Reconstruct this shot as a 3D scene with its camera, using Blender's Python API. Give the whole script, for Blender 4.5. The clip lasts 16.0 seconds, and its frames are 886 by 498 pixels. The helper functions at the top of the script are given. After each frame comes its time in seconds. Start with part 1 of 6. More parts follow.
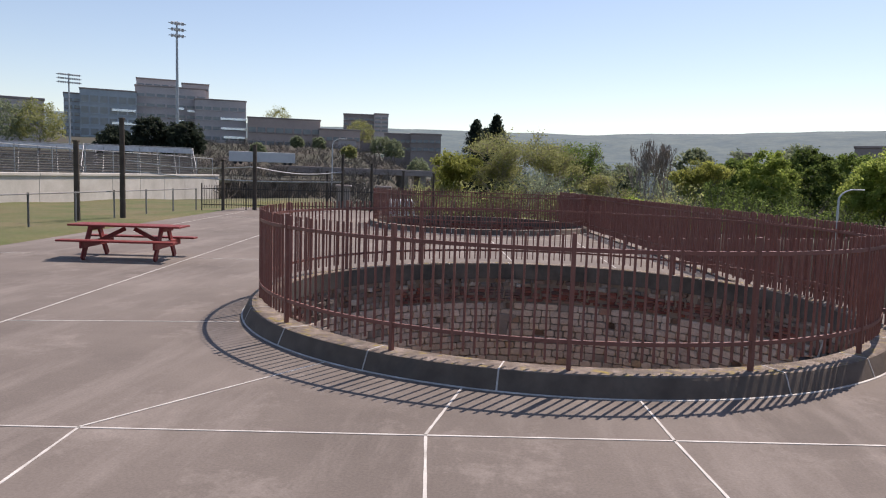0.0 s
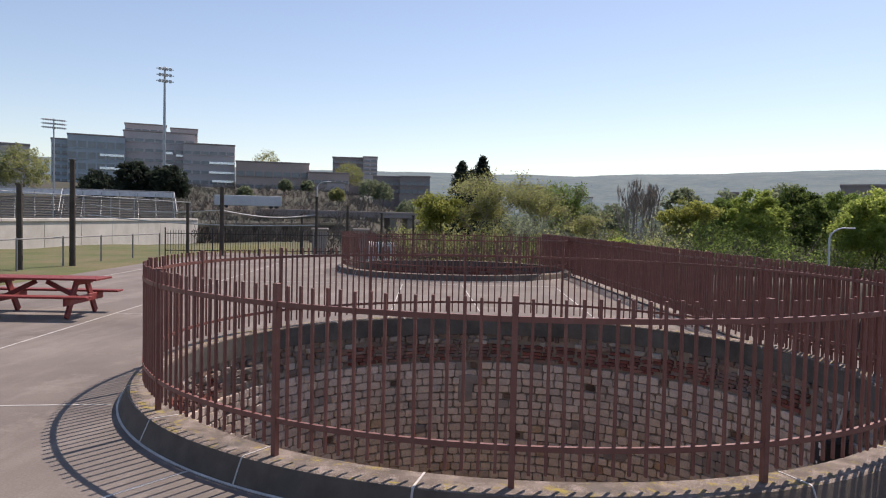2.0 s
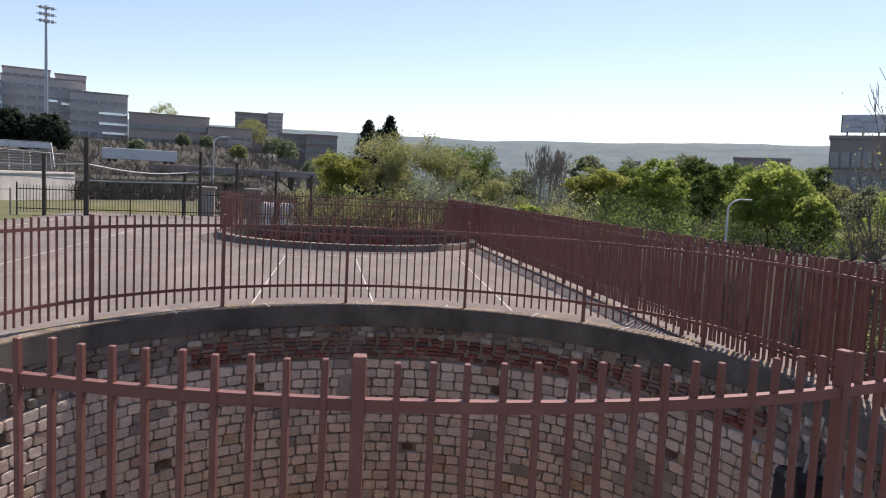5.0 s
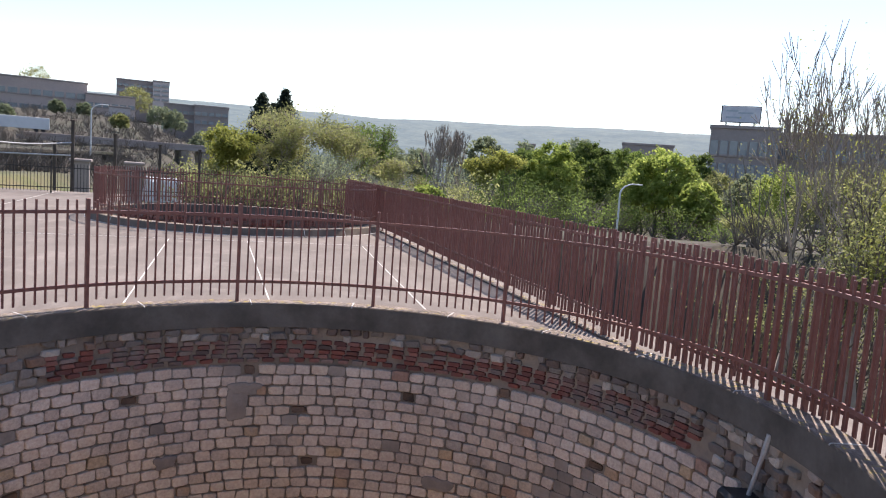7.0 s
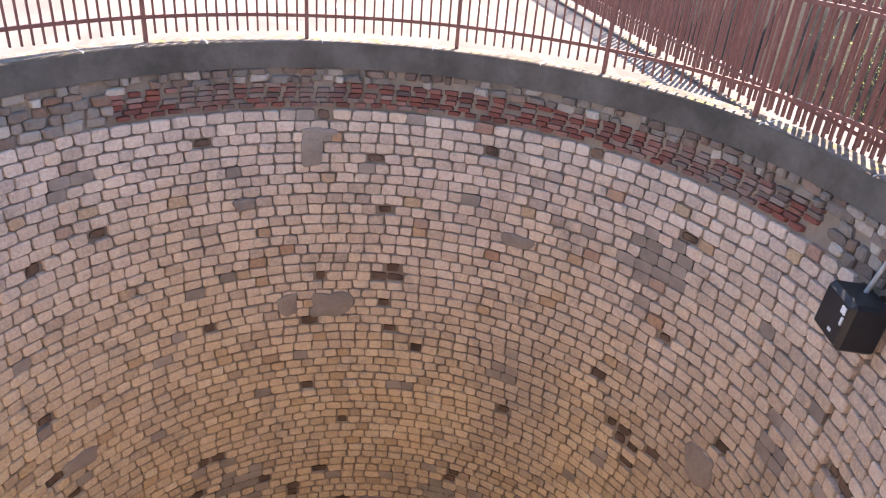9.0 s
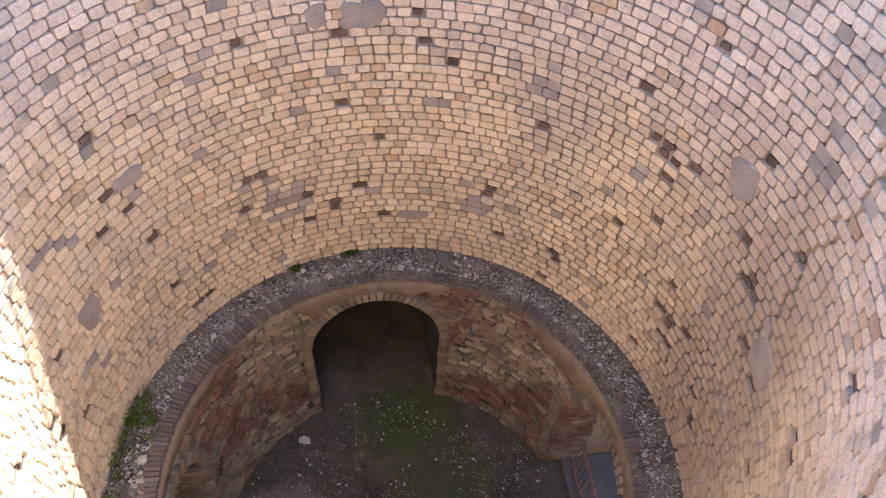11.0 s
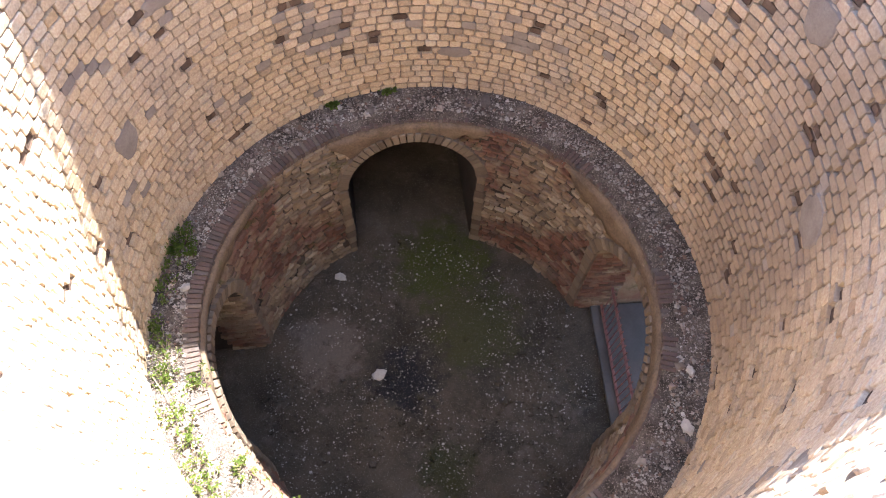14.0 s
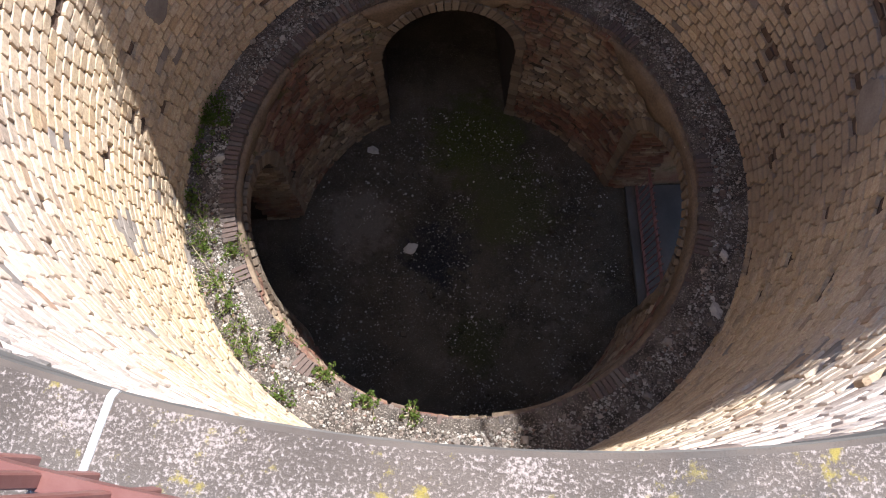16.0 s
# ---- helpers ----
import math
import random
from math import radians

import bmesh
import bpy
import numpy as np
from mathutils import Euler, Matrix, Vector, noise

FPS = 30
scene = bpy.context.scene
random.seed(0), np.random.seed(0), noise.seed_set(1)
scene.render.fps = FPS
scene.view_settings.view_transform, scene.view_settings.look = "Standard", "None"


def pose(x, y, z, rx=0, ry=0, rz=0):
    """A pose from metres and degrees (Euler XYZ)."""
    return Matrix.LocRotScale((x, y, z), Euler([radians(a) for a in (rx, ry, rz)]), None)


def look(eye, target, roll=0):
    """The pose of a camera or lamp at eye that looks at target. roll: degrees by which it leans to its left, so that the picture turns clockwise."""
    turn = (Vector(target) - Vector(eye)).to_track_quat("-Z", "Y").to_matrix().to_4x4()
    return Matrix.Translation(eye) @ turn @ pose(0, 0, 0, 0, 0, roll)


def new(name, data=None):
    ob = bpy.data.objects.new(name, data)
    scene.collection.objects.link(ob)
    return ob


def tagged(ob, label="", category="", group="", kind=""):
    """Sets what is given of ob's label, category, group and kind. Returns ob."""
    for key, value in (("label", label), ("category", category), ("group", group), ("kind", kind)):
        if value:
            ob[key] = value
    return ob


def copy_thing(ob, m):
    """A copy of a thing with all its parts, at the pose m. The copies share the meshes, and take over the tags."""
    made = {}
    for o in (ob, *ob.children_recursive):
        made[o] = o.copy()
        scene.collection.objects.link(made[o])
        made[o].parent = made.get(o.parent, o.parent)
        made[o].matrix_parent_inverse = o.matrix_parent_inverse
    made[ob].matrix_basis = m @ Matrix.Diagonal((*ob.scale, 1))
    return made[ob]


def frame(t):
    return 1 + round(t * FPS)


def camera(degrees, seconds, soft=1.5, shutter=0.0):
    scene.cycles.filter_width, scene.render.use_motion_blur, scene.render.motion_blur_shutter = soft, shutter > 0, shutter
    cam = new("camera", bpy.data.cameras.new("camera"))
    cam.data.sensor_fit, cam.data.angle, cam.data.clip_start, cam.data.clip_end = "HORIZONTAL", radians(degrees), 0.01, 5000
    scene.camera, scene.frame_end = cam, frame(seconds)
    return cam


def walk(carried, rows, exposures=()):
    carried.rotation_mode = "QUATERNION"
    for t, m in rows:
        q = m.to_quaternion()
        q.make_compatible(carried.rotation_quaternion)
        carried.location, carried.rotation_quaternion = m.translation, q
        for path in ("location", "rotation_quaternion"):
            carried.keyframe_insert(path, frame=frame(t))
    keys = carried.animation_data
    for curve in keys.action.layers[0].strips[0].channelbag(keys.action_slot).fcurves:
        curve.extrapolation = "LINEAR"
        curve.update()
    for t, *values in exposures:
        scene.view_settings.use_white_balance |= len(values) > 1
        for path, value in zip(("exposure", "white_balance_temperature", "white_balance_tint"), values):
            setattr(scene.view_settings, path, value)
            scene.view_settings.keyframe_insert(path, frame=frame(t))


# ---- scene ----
cam = camera(63.38, 16.0, soft=1.1)
PATH = [
    (0.0, (-0.597, -11.308, 2.000), (-1.093, -6.356, 1.511), 1.77),
    (0.5, (-0.427, -10.777, 1.977), (-0.915, -5.829, 1.443), 1.81),
    (1.0, (-0.321, -10.284, 1.979), (-0.842, -5.332, 1.522), 2.33),
    (1.5, (-0.223, -9.808, 2.009), (-0.659, -4.837, 1.695), 1.41),
    (2.0, (-0.104, -9.340, 2.026), (-0.547, -4.364, 1.828), 1.24),
    (2.5, (-0.024, -8.856, 2.044), (-0.294, -3.873, 1.737), 1.16),
    (3.0, (0.076, -8.340, 2.025), (-0.090, -3.355, 1.687), 0.77),
    (3.5, (0.116, -7.920, 2.011), (-0.057, -2.936, 1.656), 0.36),
    (4.0, (0.122, -7.517, 2.041), (0.137, -2.532, 1.653), 1.50),
    (6.5, (0.076, -5.736, 2.118), (0.554, -0.784, 1.626), 3.24),
    (7.0, (0.007, -5.568, 2.161), (0.938, -0.685, 1.617), 4.16),
    (7.5, (0.005, -5.383, 2.158), (1.031, -0.566, 1.298), 5.01),
    (8.0, (0.072, -5.170, 2.189), (0.766, -0.404, 0.845), 6.30),
    (8.5, (0.170, -4.945, 2.201), (0.618, -0.327, 0.339), 4.87),
    (9.0, (0.208, -4.695, 2.199), (0.596, -0.300, -0.154), 4.97),
    (9.5, (0.203, -4.536, 2.111), (0.531, -0.503, -0.826), 4.80),
    (10.0, (0.173, -4.478, 2.050), (0.481, -0.753, -1.271), 4.47),
    (12.5, (0.164, -4.466, 1.788), (0.250, -1.675, -2.360), 1.92),
    (13.0, (0.143, -4.406, 1.811), (0.274, -1.581, -2.312), 2.53),
    (13.5, (0.121, -4.382, 1.772), (0.186, -1.837, -2.531), 2.80),
    (14.0, (0.113, -4.398, 1.692), (0.115, -2.086, -2.741), 2.85),
    (14.5, (0.100, -4.360, 1.662), (-0.013, -2.304, -2.894), 0.18),
    (15.0, (0.088, -4.346, 1.613), (-0.060, -2.548, -3.050), -0.58),
    (15.5, (0.057, -4.335, 1.613), (-0.082, -2.721, -3.117), -0.01),
    (16.0, (0.021, -4.333, 1.655), (-0.117, -2.842, -3.115), -0.52),
]
EXPOSURES = [(0.0, 0.17, 7200, 19), (4.0, 0.24, 7200, 19), (6.5, 0.66, 6900, 18), (7.5, 1.06, 7100, 18), (8.0, 1.42, 7200, 18), (8.5, 1.78, 7300, 18), (9.0, 2.05, 7200, 18), (10.0, 2.62, 6700, 15), (12.5, 3.1, 6200, 13), (13.5, 3.1, 6200, 12), (14.5, 2.72, 6150, 12), (15.0, 2.22, 6000, 12), (15.5, 1.58, 6000, 11), (16.0, 1.22, 6000, 11)]
SKY_STRENGTH, SUN_STRENGTH = 0.13, 5.0

walk(cam, [(t, look(eye, target, roll)) for t, eye, target, roll in PATH], EXPOSURES)

# ---- world and sun ----
SUN_EL, SUN_AZ = 56.0, 30.0  # degrees above the horizon, clockwise from +y
world = bpy.data.worlds.new("sky")
scene.world = world
world.use_nodes = True
wt = world.node_tree
sky = wt.nodes.new("ShaderNodeTexSky")
sky.sky_type = "NISHITA"
sky.sun_disc = False
sky.sun_elevation, sky.sun_rotation = radians(SUN_EL), radians(SUN_AZ)
sky.air_density, sky.dust_density, sky.ozone_density = 1.0, 0.35, 1.8
wt.links.new(sky.outputs[0], wt.nodes["Background"].inputs[0])
wt.nodes["Background"].inputs[1].default_value = SKY_STRENGTH
sun = new("sun", bpy.data.lights.new("sun", "SUN"))
sun.data.energy, sun.data.angle, sun.data.color = SUN_STRENGTH, radians(0.5), (1.0, 0.95, 0.88)
sx, sy, sz = math.sin(radians(SUN_AZ)) * math.cos(radians(SUN_EL)), math.cos(radians(SUN_AZ)) * math.cos(radians(SUN_EL)), math.sin(radians(SUN_EL))
sun.matrix_world = look((sx * 60, sy * 60, sz * 60), (0, 0, 0))


# ---- materials ----
class Nodes:
    """A small writer of node materials."""

    def __init__(self, name):
        self.m = bpy.data.materials.new(name)
        self.m.use_nodes = True
        self.t = self.m.node_tree
        self.b = self.t.nodes["Principled BSDF"]
        self.pos = self.t.nodes.new("ShaderNodeNewGeometry").outputs["Position"]

    def n(self, kind, **kw):
        node = self.t.nodes.new("ShaderNode" + kind)
        for k, v in kw.items():
            if k.startswith("_"):
                node.inputs[int(k[1:])].default_value = v
            elif k == "op":
                node.operation = v
        return node

    def link(self, a, b):
        self.t.links.new(a, b)
        return b

    def noise(self, scale, detail=4, rough=0.6, stretch=None):
        x = self.n("TexNoise")
        x.inputs["Scale"].default_value, x.inputs["Detail"].default_value, x.inputs["Roughness"].default_value = scale, detail, rough
        if stretch:
            mp = self.n("Mapping")
            mp.inputs["Scale"].default_value = stretch
            self.link(self.pos, mp.inputs[0])
            self.link(mp.outputs[0], x.inputs[0])
        else:
            self.link(self.pos, x.inputs[0])
        return x.outputs[0]

    def ramp(self, fac, stops, const=False):
        r = self.n("ValToRGB")
        e = r.color_ramp.elements
        while len(e) < len(stops):
            e.new(0.5)
        for el, (p, c) in zip(e, stops):
            el.position = p
            el.color = (*c, 1) if len(c) == 3 else c
        if const:
            r.color_ramp.interpolation = "CONSTANT"
        self.link(fac, r.inputs[0])
        return r.outputs[0]

    def mix(self, fac, a, b, kind="MIX"):
        x = self.n("MixRGB")
        x.blend_type = kind
        for s, v in ((0, fac), (1, a), (2, b)):
            if isinstance(v, (int, float)):
                x.inputs[s].default_value = v
            elif isinstance(v, tuple):
                x.inputs[s].default_value = (*v, 1)
            else:
                self.link(v, x.inputs[s])
        return x.outputs[0]

    def mask(self, fac, lo, hi):
        return self.ramp(fac, [(lo, (0, 0, 0)), (hi, (1, 1, 1))])

    def rnd_object(self):
        return self.n("ObjectInfo").outputs["Random"]

    def rnd_island(self):
        return self.n("NewGeometry").outputs["Random Per Island"]

    def height(self, lo, hi):
        s = self.n("SeparateXYZ")
        self.link(self.pos, s.inputs[0])
        m = self.n("MapRange")
        self.link(s.outputs[2], m.inputs[0])
        m.inputs[1].default_value, m.inputs[2].default_value = lo, hi
        return m.outputs[0]

    def done(self, colour, rough=0.85, bump=None, strength=0.4, dist=0.02, metal=0.0, spec=0.3):
        self.link(colour, self.b.inputs["Base Color"]) if not isinstance(colour, tuple) else setattr(self.b.inputs["Base Color"], "default_value", (*colour, 1))
        if isinstance(rough, (int, float)):
            self.b.inputs["Roughness"].default_value = rough
        else:
            self.link(rough, self.b.inputs["Roughness"])
        self.b.inputs["Metallic"].default_value = metal
        self.b.inputs["Specular IOR Level"].default_value = spec
        if bump is not None:
            bp = self.n("Bump")
            bp.inputs["Strength"].default_value, bp.inputs["Distance"].default_value = strength, dist
            self.link(bump, bp.inputs["Height"])
            self.link(bp.outputs[0], self.b.inputs["Normal"])
        return self.m


def plain(name, c1, c2, rough=0.8, s1=1.5, s2=30.0, bump=0.3, dist=0.01, metal=0.0, spec=0.3, rnd=""):
    """A surface with two scales of variation between two colours."""
    w = Nodes(name)
    c = w.mix(w.mask(w.noise(s1), 0.35, 0.68), c1, c2)
    fine = w.noise(s2, 6)
    c = w.mix(0.35, c, w.ramp(fine, [(0.25, (0.35, 0.35, 0.35)), (0.75, (0.65, 0.65, 0.65))]), "OVERLAY")
    if rnd:
        r = w.rnd_object() if rnd == "object" else w.rnd_island()
        c = w.mix(0.5, c, w.ramp(r, [(0, (0.3, 0.3, 0.3)), (1, (0.7, 0.7, 0.7))]), "OVERLAY")
    return w.done(c, rough, fine, bump, dist, metal, spec)


def mat_concrete():
    w = Nodes("weathered_plaza_concrete")
    c = w.mix(w.mask(w.noise(0.35, 5, 0.65), 0.34, 0.68), (0.126, 0.107, 0.097), (0.184, 0.158, 0.143))
    streak = w.noise(1.1, 6, 0.7, (1.0, 0.18, 1.0))
    c = w.mix(w.mask(streak, 0.5, 0.72), c, (0.225, 0.196, 0.18))
    stain = w.noise(0.9, 6, 0.75)
    c = w.mix(w.mask(stain, 0.54, 0.72), c, (0.235, 0.205, 0.188))
    fine = w.noise(45, 6, 0.7)
    c = w.mix(0.55, c, w.ramp(fine, [(0.3, (0.34, 0.34, 0.34)), (0.7, (0.66, 0.66, 0.66))]), "OVERLAY")
    return w.done(c, 0.9, fine, 0.25, 0.006)


def mat_kerb():
    w = Nodes("lichen_covered_kerb_concrete")
    c = w.mix(w.mask(w.noise(3.0, 5), 0.35, 0.65), (0.10, 0.08, 0.067), (0.155, 0.124, 0.102))
    speck = w.noise(115, 5, 0.7)
    # pale aggregate and lichen show on upward faces
    g = w.n("NewGeometry")
    s = w.n("SeparateXYZ")
    w.link(g.outputs["Normal"], s.inputs[0])
    up = w.mask(s.outputs[2], 0.80, 0.97)
    pale = w.n("Math", op="MULTIPLY")
    thick = w.n("Math", op="ADD")
    w.link(speck, thick.inputs[0])
    w.link(w.ramp(w.noise(5.5, 5, 0.7), [(0.32, (0, 0, 0)), (0.68, (0.17, 0.17, 0.17))]), thick.inputs[1])
    w.link(w.mask(thick.outputs[0], 0.585, 0.70), pale.inputs[0])
    w.link(up, pale.inputs[1])
    c = w.mix(pale.outputs[0], c, (0.37, 0.305, 0.272))
    yel = w.n("Math", op="MULTIPLY")
    w.link(w.mask(w.noise(8, 7, 0.75), 0.555, 0.63), yel.inputs[0])
    w.link(up, yel.inputs[1])
    c = w.mix(yel.outputs[0], c, (0.29, 0.225, 0.06))
    dark = w.noise(1.7, 6, 0.7, (1, 1, 0.35))
    c = w.mix(w.mask(dark, 0.55, 0.75), c, (0.085, 0.078, 0.072))
    return w.done(c, 0.92, speck, 0.6, 0.012)


def mat_stone(island):
    """Squared sandstone blocks: greyer near the rim, tan lower down, partly warm bounce light put into the colour."""
    w = Nodes("squared_sandstone_joined" if island else "squared_sandstone")
    r = w.rnd_island() if island else w.rnd_object()
    grey = w.ramp(r, [(0, (0.46, 0.375, 0.325)), (0.25, (0.58, 0.485, 0.42)), (0.5, (0.66, 0.555, 0.475)), (0.72, (0.51, 0.415, 0.355)), (0.88, (0.62, 0.50, 0.40)), (0.955, (0.40, 0.335, 0.295)), (0.975, (0.34, 0.19, 0.14)), (0.99, (0.47, 0.35, 0.24))])
    tan = w.ramp(r, [(0, (0.54, 0.405, 0.26)), (0.25, (0.64, 0.505, 0.345)), (0.5, (0.59, 0.455, 0.305)), (0.72, (0.50, 0.375, 0.25)), (0.88, (0.66, 0.545, 0.40)), (0.955, (0.40, 0.30, 0.21)), (0.985, (0.50, 0.36, 0.22))])
    big = w.noise(0.45, 4)
    h = w.height(-1.2, -5.2)
    f = w.n("Math", op="ADD")
    w.link(h, f.inputs[0])
    w.link(w.ramp(big, [(0.3, (0, 0, 0)), (0.7, (0.55, 0.55, 0.55))]), f.inputs[1])
    f2 = w.n("Math", op="SUBTRACT", _1=0.25)
    f2.use_clamp = True
    w.link(f.outputs[0], f2.inputs[0])
    c = w.mix(f2.outputs[0], grey, tan)
    c = w.mix(w.mask(w.noise(0.8, 6, 0.7, (1, 1, 0.5)), 0.58, 0.78), c, (0.34, 0.275, 0.225))
    c = w.mix(w.mask(w.noise(2.2, 7, 0.75), 0.56, 0.72), c, (0.30, 0.255, 0.225))
    c = w.mix(w.mask(w.noise(0.28, 5, 0.6), 0.52, 0.70), c, w.mix(0.6, c, (0.36, 0.30, 0.27)))
    fine = w.noise(26, 6, 0.7)
    c = w.mix(0.75, c, w.ramp(fine, [(0.28, (0.28, 0.28, 0.28)), (0.72, (0.68, 0.68, 0.68))]), "OVERLAY")
    # a broad browner, darker zone down the east side
    d = w.n("VectorMath", op="DISTANCE")
    mp = w.n("Mapping")
    mp.inputs["Scale"].default_value = (1, 1, 0.42)
    w.link(w.pos, mp.inputs[0])
    w.link(mp.outputs[0], d.inputs[0])
    d.inputs[1].default_value = (4.1, 0.3, -2.9)
    s = w.n("Math", op="MULTIPLY_ADD", _1=-0.30, _2=0.70)
    w.link(d.outputs["Value"], s.inputs[0])
    a = w.n("Math", op="ADD")
    w.link(s.outputs[0], a.inputs[0])
    w.link(w.noise(0.9, 6, 0.7, (1, 1, 0.35)), a.inputs[1])
    c = w.mix(w.mask(a.outputs[0], 0.50, 0.95), c, w.mix(0.72, c, (0.26, 0.195, 0.15)))
    return w.done(c, 0.92, w.noise(14, 7, 0.72), 0.7, 0.02)


def mat_rubble(island):
    w = Nodes("rough_rubble_joined" if island else "rough_rubble")
    r = w.rnd_island() if island else w.rnd_object()
    c = w.ramp(r, [(0, (0.155, 0.13, 0.115)), (0.2, (0.27, 0.235, 0.205)), (0.4, (0.125, 0.085, 0.072)), (0.55, (0.37, 0.325, 0.285)), (0.7, (0.18, 0.15, 0.132)), (0.85, (0.22, 0.14, 0.105)), (0.95, (0.47, 0.42, 0.37))])
    fine = w.noise(22, 6, 0.7)
    c = w.mix(0.5, c, w.ramp(fine, [(0.28, (0.3, 0.3, 0.3)), (0.72, (0.66, 0.66, 0.66))]), "OVERLAY")
    return w.done(c, 0.93, fine, 0.8, 0.02)


def mat_brick(name="old_red_brick", lower=False):
    w = Nodes(name)
    r = w.rnd_island()
    if lower:
        tan = w.ramp(r, [(0, (0.240, 0.172, 0.116)), (0.2, (0.336, 0.260, 0.180)), (0.4, (0.188, 0.140, 0.100)), (0.6, (0.288, 0.216, 0.144)), (0.78, (0.136, 0.100, 0.076)), (0.92, (0.384, 0.312, 0.228))])
        red = w.ramp(r, [(0, (0.200, 0.100, 0.070)), (0.3, (0.136, 0.068, 0.051)), (0.6, (0.240, 0.136, 0.096)), (0.85, (0.104, 0.066, 0.053)), (1, (0.280, 0.204, 0.144))])
        c = w.mix(w.mask(w.noise(0.75, 4, 0.55), 0.47, 0.56), tan, red)
    else:
        c = w.ramp(r, [(0, (0.17, 0.058, 0.048)), (0.3, (0.23, 0.080, 0.062)), (0.55, (0.125, 0.055, 0.048)), (0.75, (0.28, 0.125, 0.10)), (0.9, (0.26, 0.20, 0.175)), (1, (0.09, 0.062, 0.055))])
    c = w.mix(w.mask(w.noise(0.9, 5), 0.56 if lower else 0.52, 0.74 if lower else 0.70), c, (0.22, 0.175, 0.14) if lower else (0.20, 0.17, 0.155))
    if lower:
        c = w.mix(w.mask(w.noise(1.3, 6, 0.7), 0.60, 0.72), c, (0.075, 0.085, 0.03))
    fine = w.noise(30, 6, 0.7)
    c = w.mix(0.45, c, w.ramp(fine, [(0.28, (0.32, 0.32, 0.32)), (0.72, (0.66, 0.66, 0.66))]), "OVERLAY")
    return w.done(c, 0.92, fine, 0.7, 0.015)


def mat_plaster():
    w = Nodes("stained_lime_render")
    c = w.mix(w.mask(w.noise(1.5, 6, 0.7), 0.36, 0.64), (0.13, 0.094, 0.066), (0.22, 0.162, 0.113))
    c = w.mix(w.mask(w.noise(3.2, 6, 0.75, (1, 1, 0.4)), 0.55, 0.72), c, (0.115, 0.09, 0.07))
    c = w.mix(w.mask(w.noise(1.1, 6, 0.7), 0.60, 0.72), c, (0.10, 0.11, 0.045))
    fine = w.noise(24, 6, 0.7)
    c = w.mix(0.5, c, w.ramp(fine, [(0.28, (0.3, 0.3, 0.3)), (0.72, (0.68, 0.68, 0.68))]), "OVERLAY")
    return w.done(c, 0.93, fine, 0.6, 0.015)


def mat_floor():
    w = Nodes("littered_damp_earth")
    c = w.mix(w.mask(w.noise(0.7, 6, 0.7), 0.36, 0.66), (0.040, 0.034, 0.025), (0.105, 0.088, 0.066))
    c = w.mix(w.mask(w.noise(1.6, 6, 0.7), 0.55, 0.72), c, (0.135, 0.116, 0.096))
    for x, y, rad, col in ((0.1, 2.7, 1.5, (0.056, 0.062, 0.016)), (0.9, 1.3, 1.4, (0.058, 0.058, 0.024)), (0.4, -1.8, 0.8, (0.045, 0.046, 0.020)), (-2.2, 0.6, 1.1, (0.145, 0.122, 0.10)), (-0.5, 0.0, 1.0, (0.022, 0.022, 0.024))):
        d = w.n("VectorMath", op="DISTANCE")
        w.link(w.pos, d.inputs[0])
        d.inputs[1].default_value = (x, y, -12.67)
        s = w.n("Math", op="MULTIPLY_ADD", _1=-0.55 / rad, _2=0.62)
        w.link(d.outputs["Value"], s.inputs[0])
        a = w.n("Math", op="ADD")
        w.link(s.outputs[0], a.inputs[0])
        w.link(w.noise(2.6, 5, 0.7), a.inputs[1])
        c = w.mix(w.mask(a.outputs[0], 0.66, 0.88), c, col)
    c = w.mix(w.mask(w.noise(52, 4, 0.65), 0.60, 0.66), c, (0.25, 0.225, 0.19))
    fine = w.noise(25, 6, 0.7)
    c = w.mix(0.5, c, w.ramp(fine, [(0.3, (0.3, 0.3, 0.3)), (0.7, (0.68, 0.68, 0.68))]), "OVERLAY")
    return w.done(c, 0.9, fine, 0.8, 0.03)


def mat_ledge():
    w = Nodes("gravel_and_dry_litter")
    c = w.mix(w.mask(w.noise(2.2, 6, 0.7), 0.36, 0.62), (0.05, 0.042, 0.036), (0.185, 0.155, 0.132))
    c = w.mix(w.mask(w.noise(42, 4, 0.7), 0.55, 0.63), c, (0.46, 0.40, 0.35))
    c = w.mix(w.mask(w.noise(33, 4, 0.7, (1.2, 0.8, 1)), 0.60, 0.66), c, (0.065, 0.055, 0.05))
    return w.done(c, 0.93, w.noise(30, 6, 0.75), 1.0, 0.05)


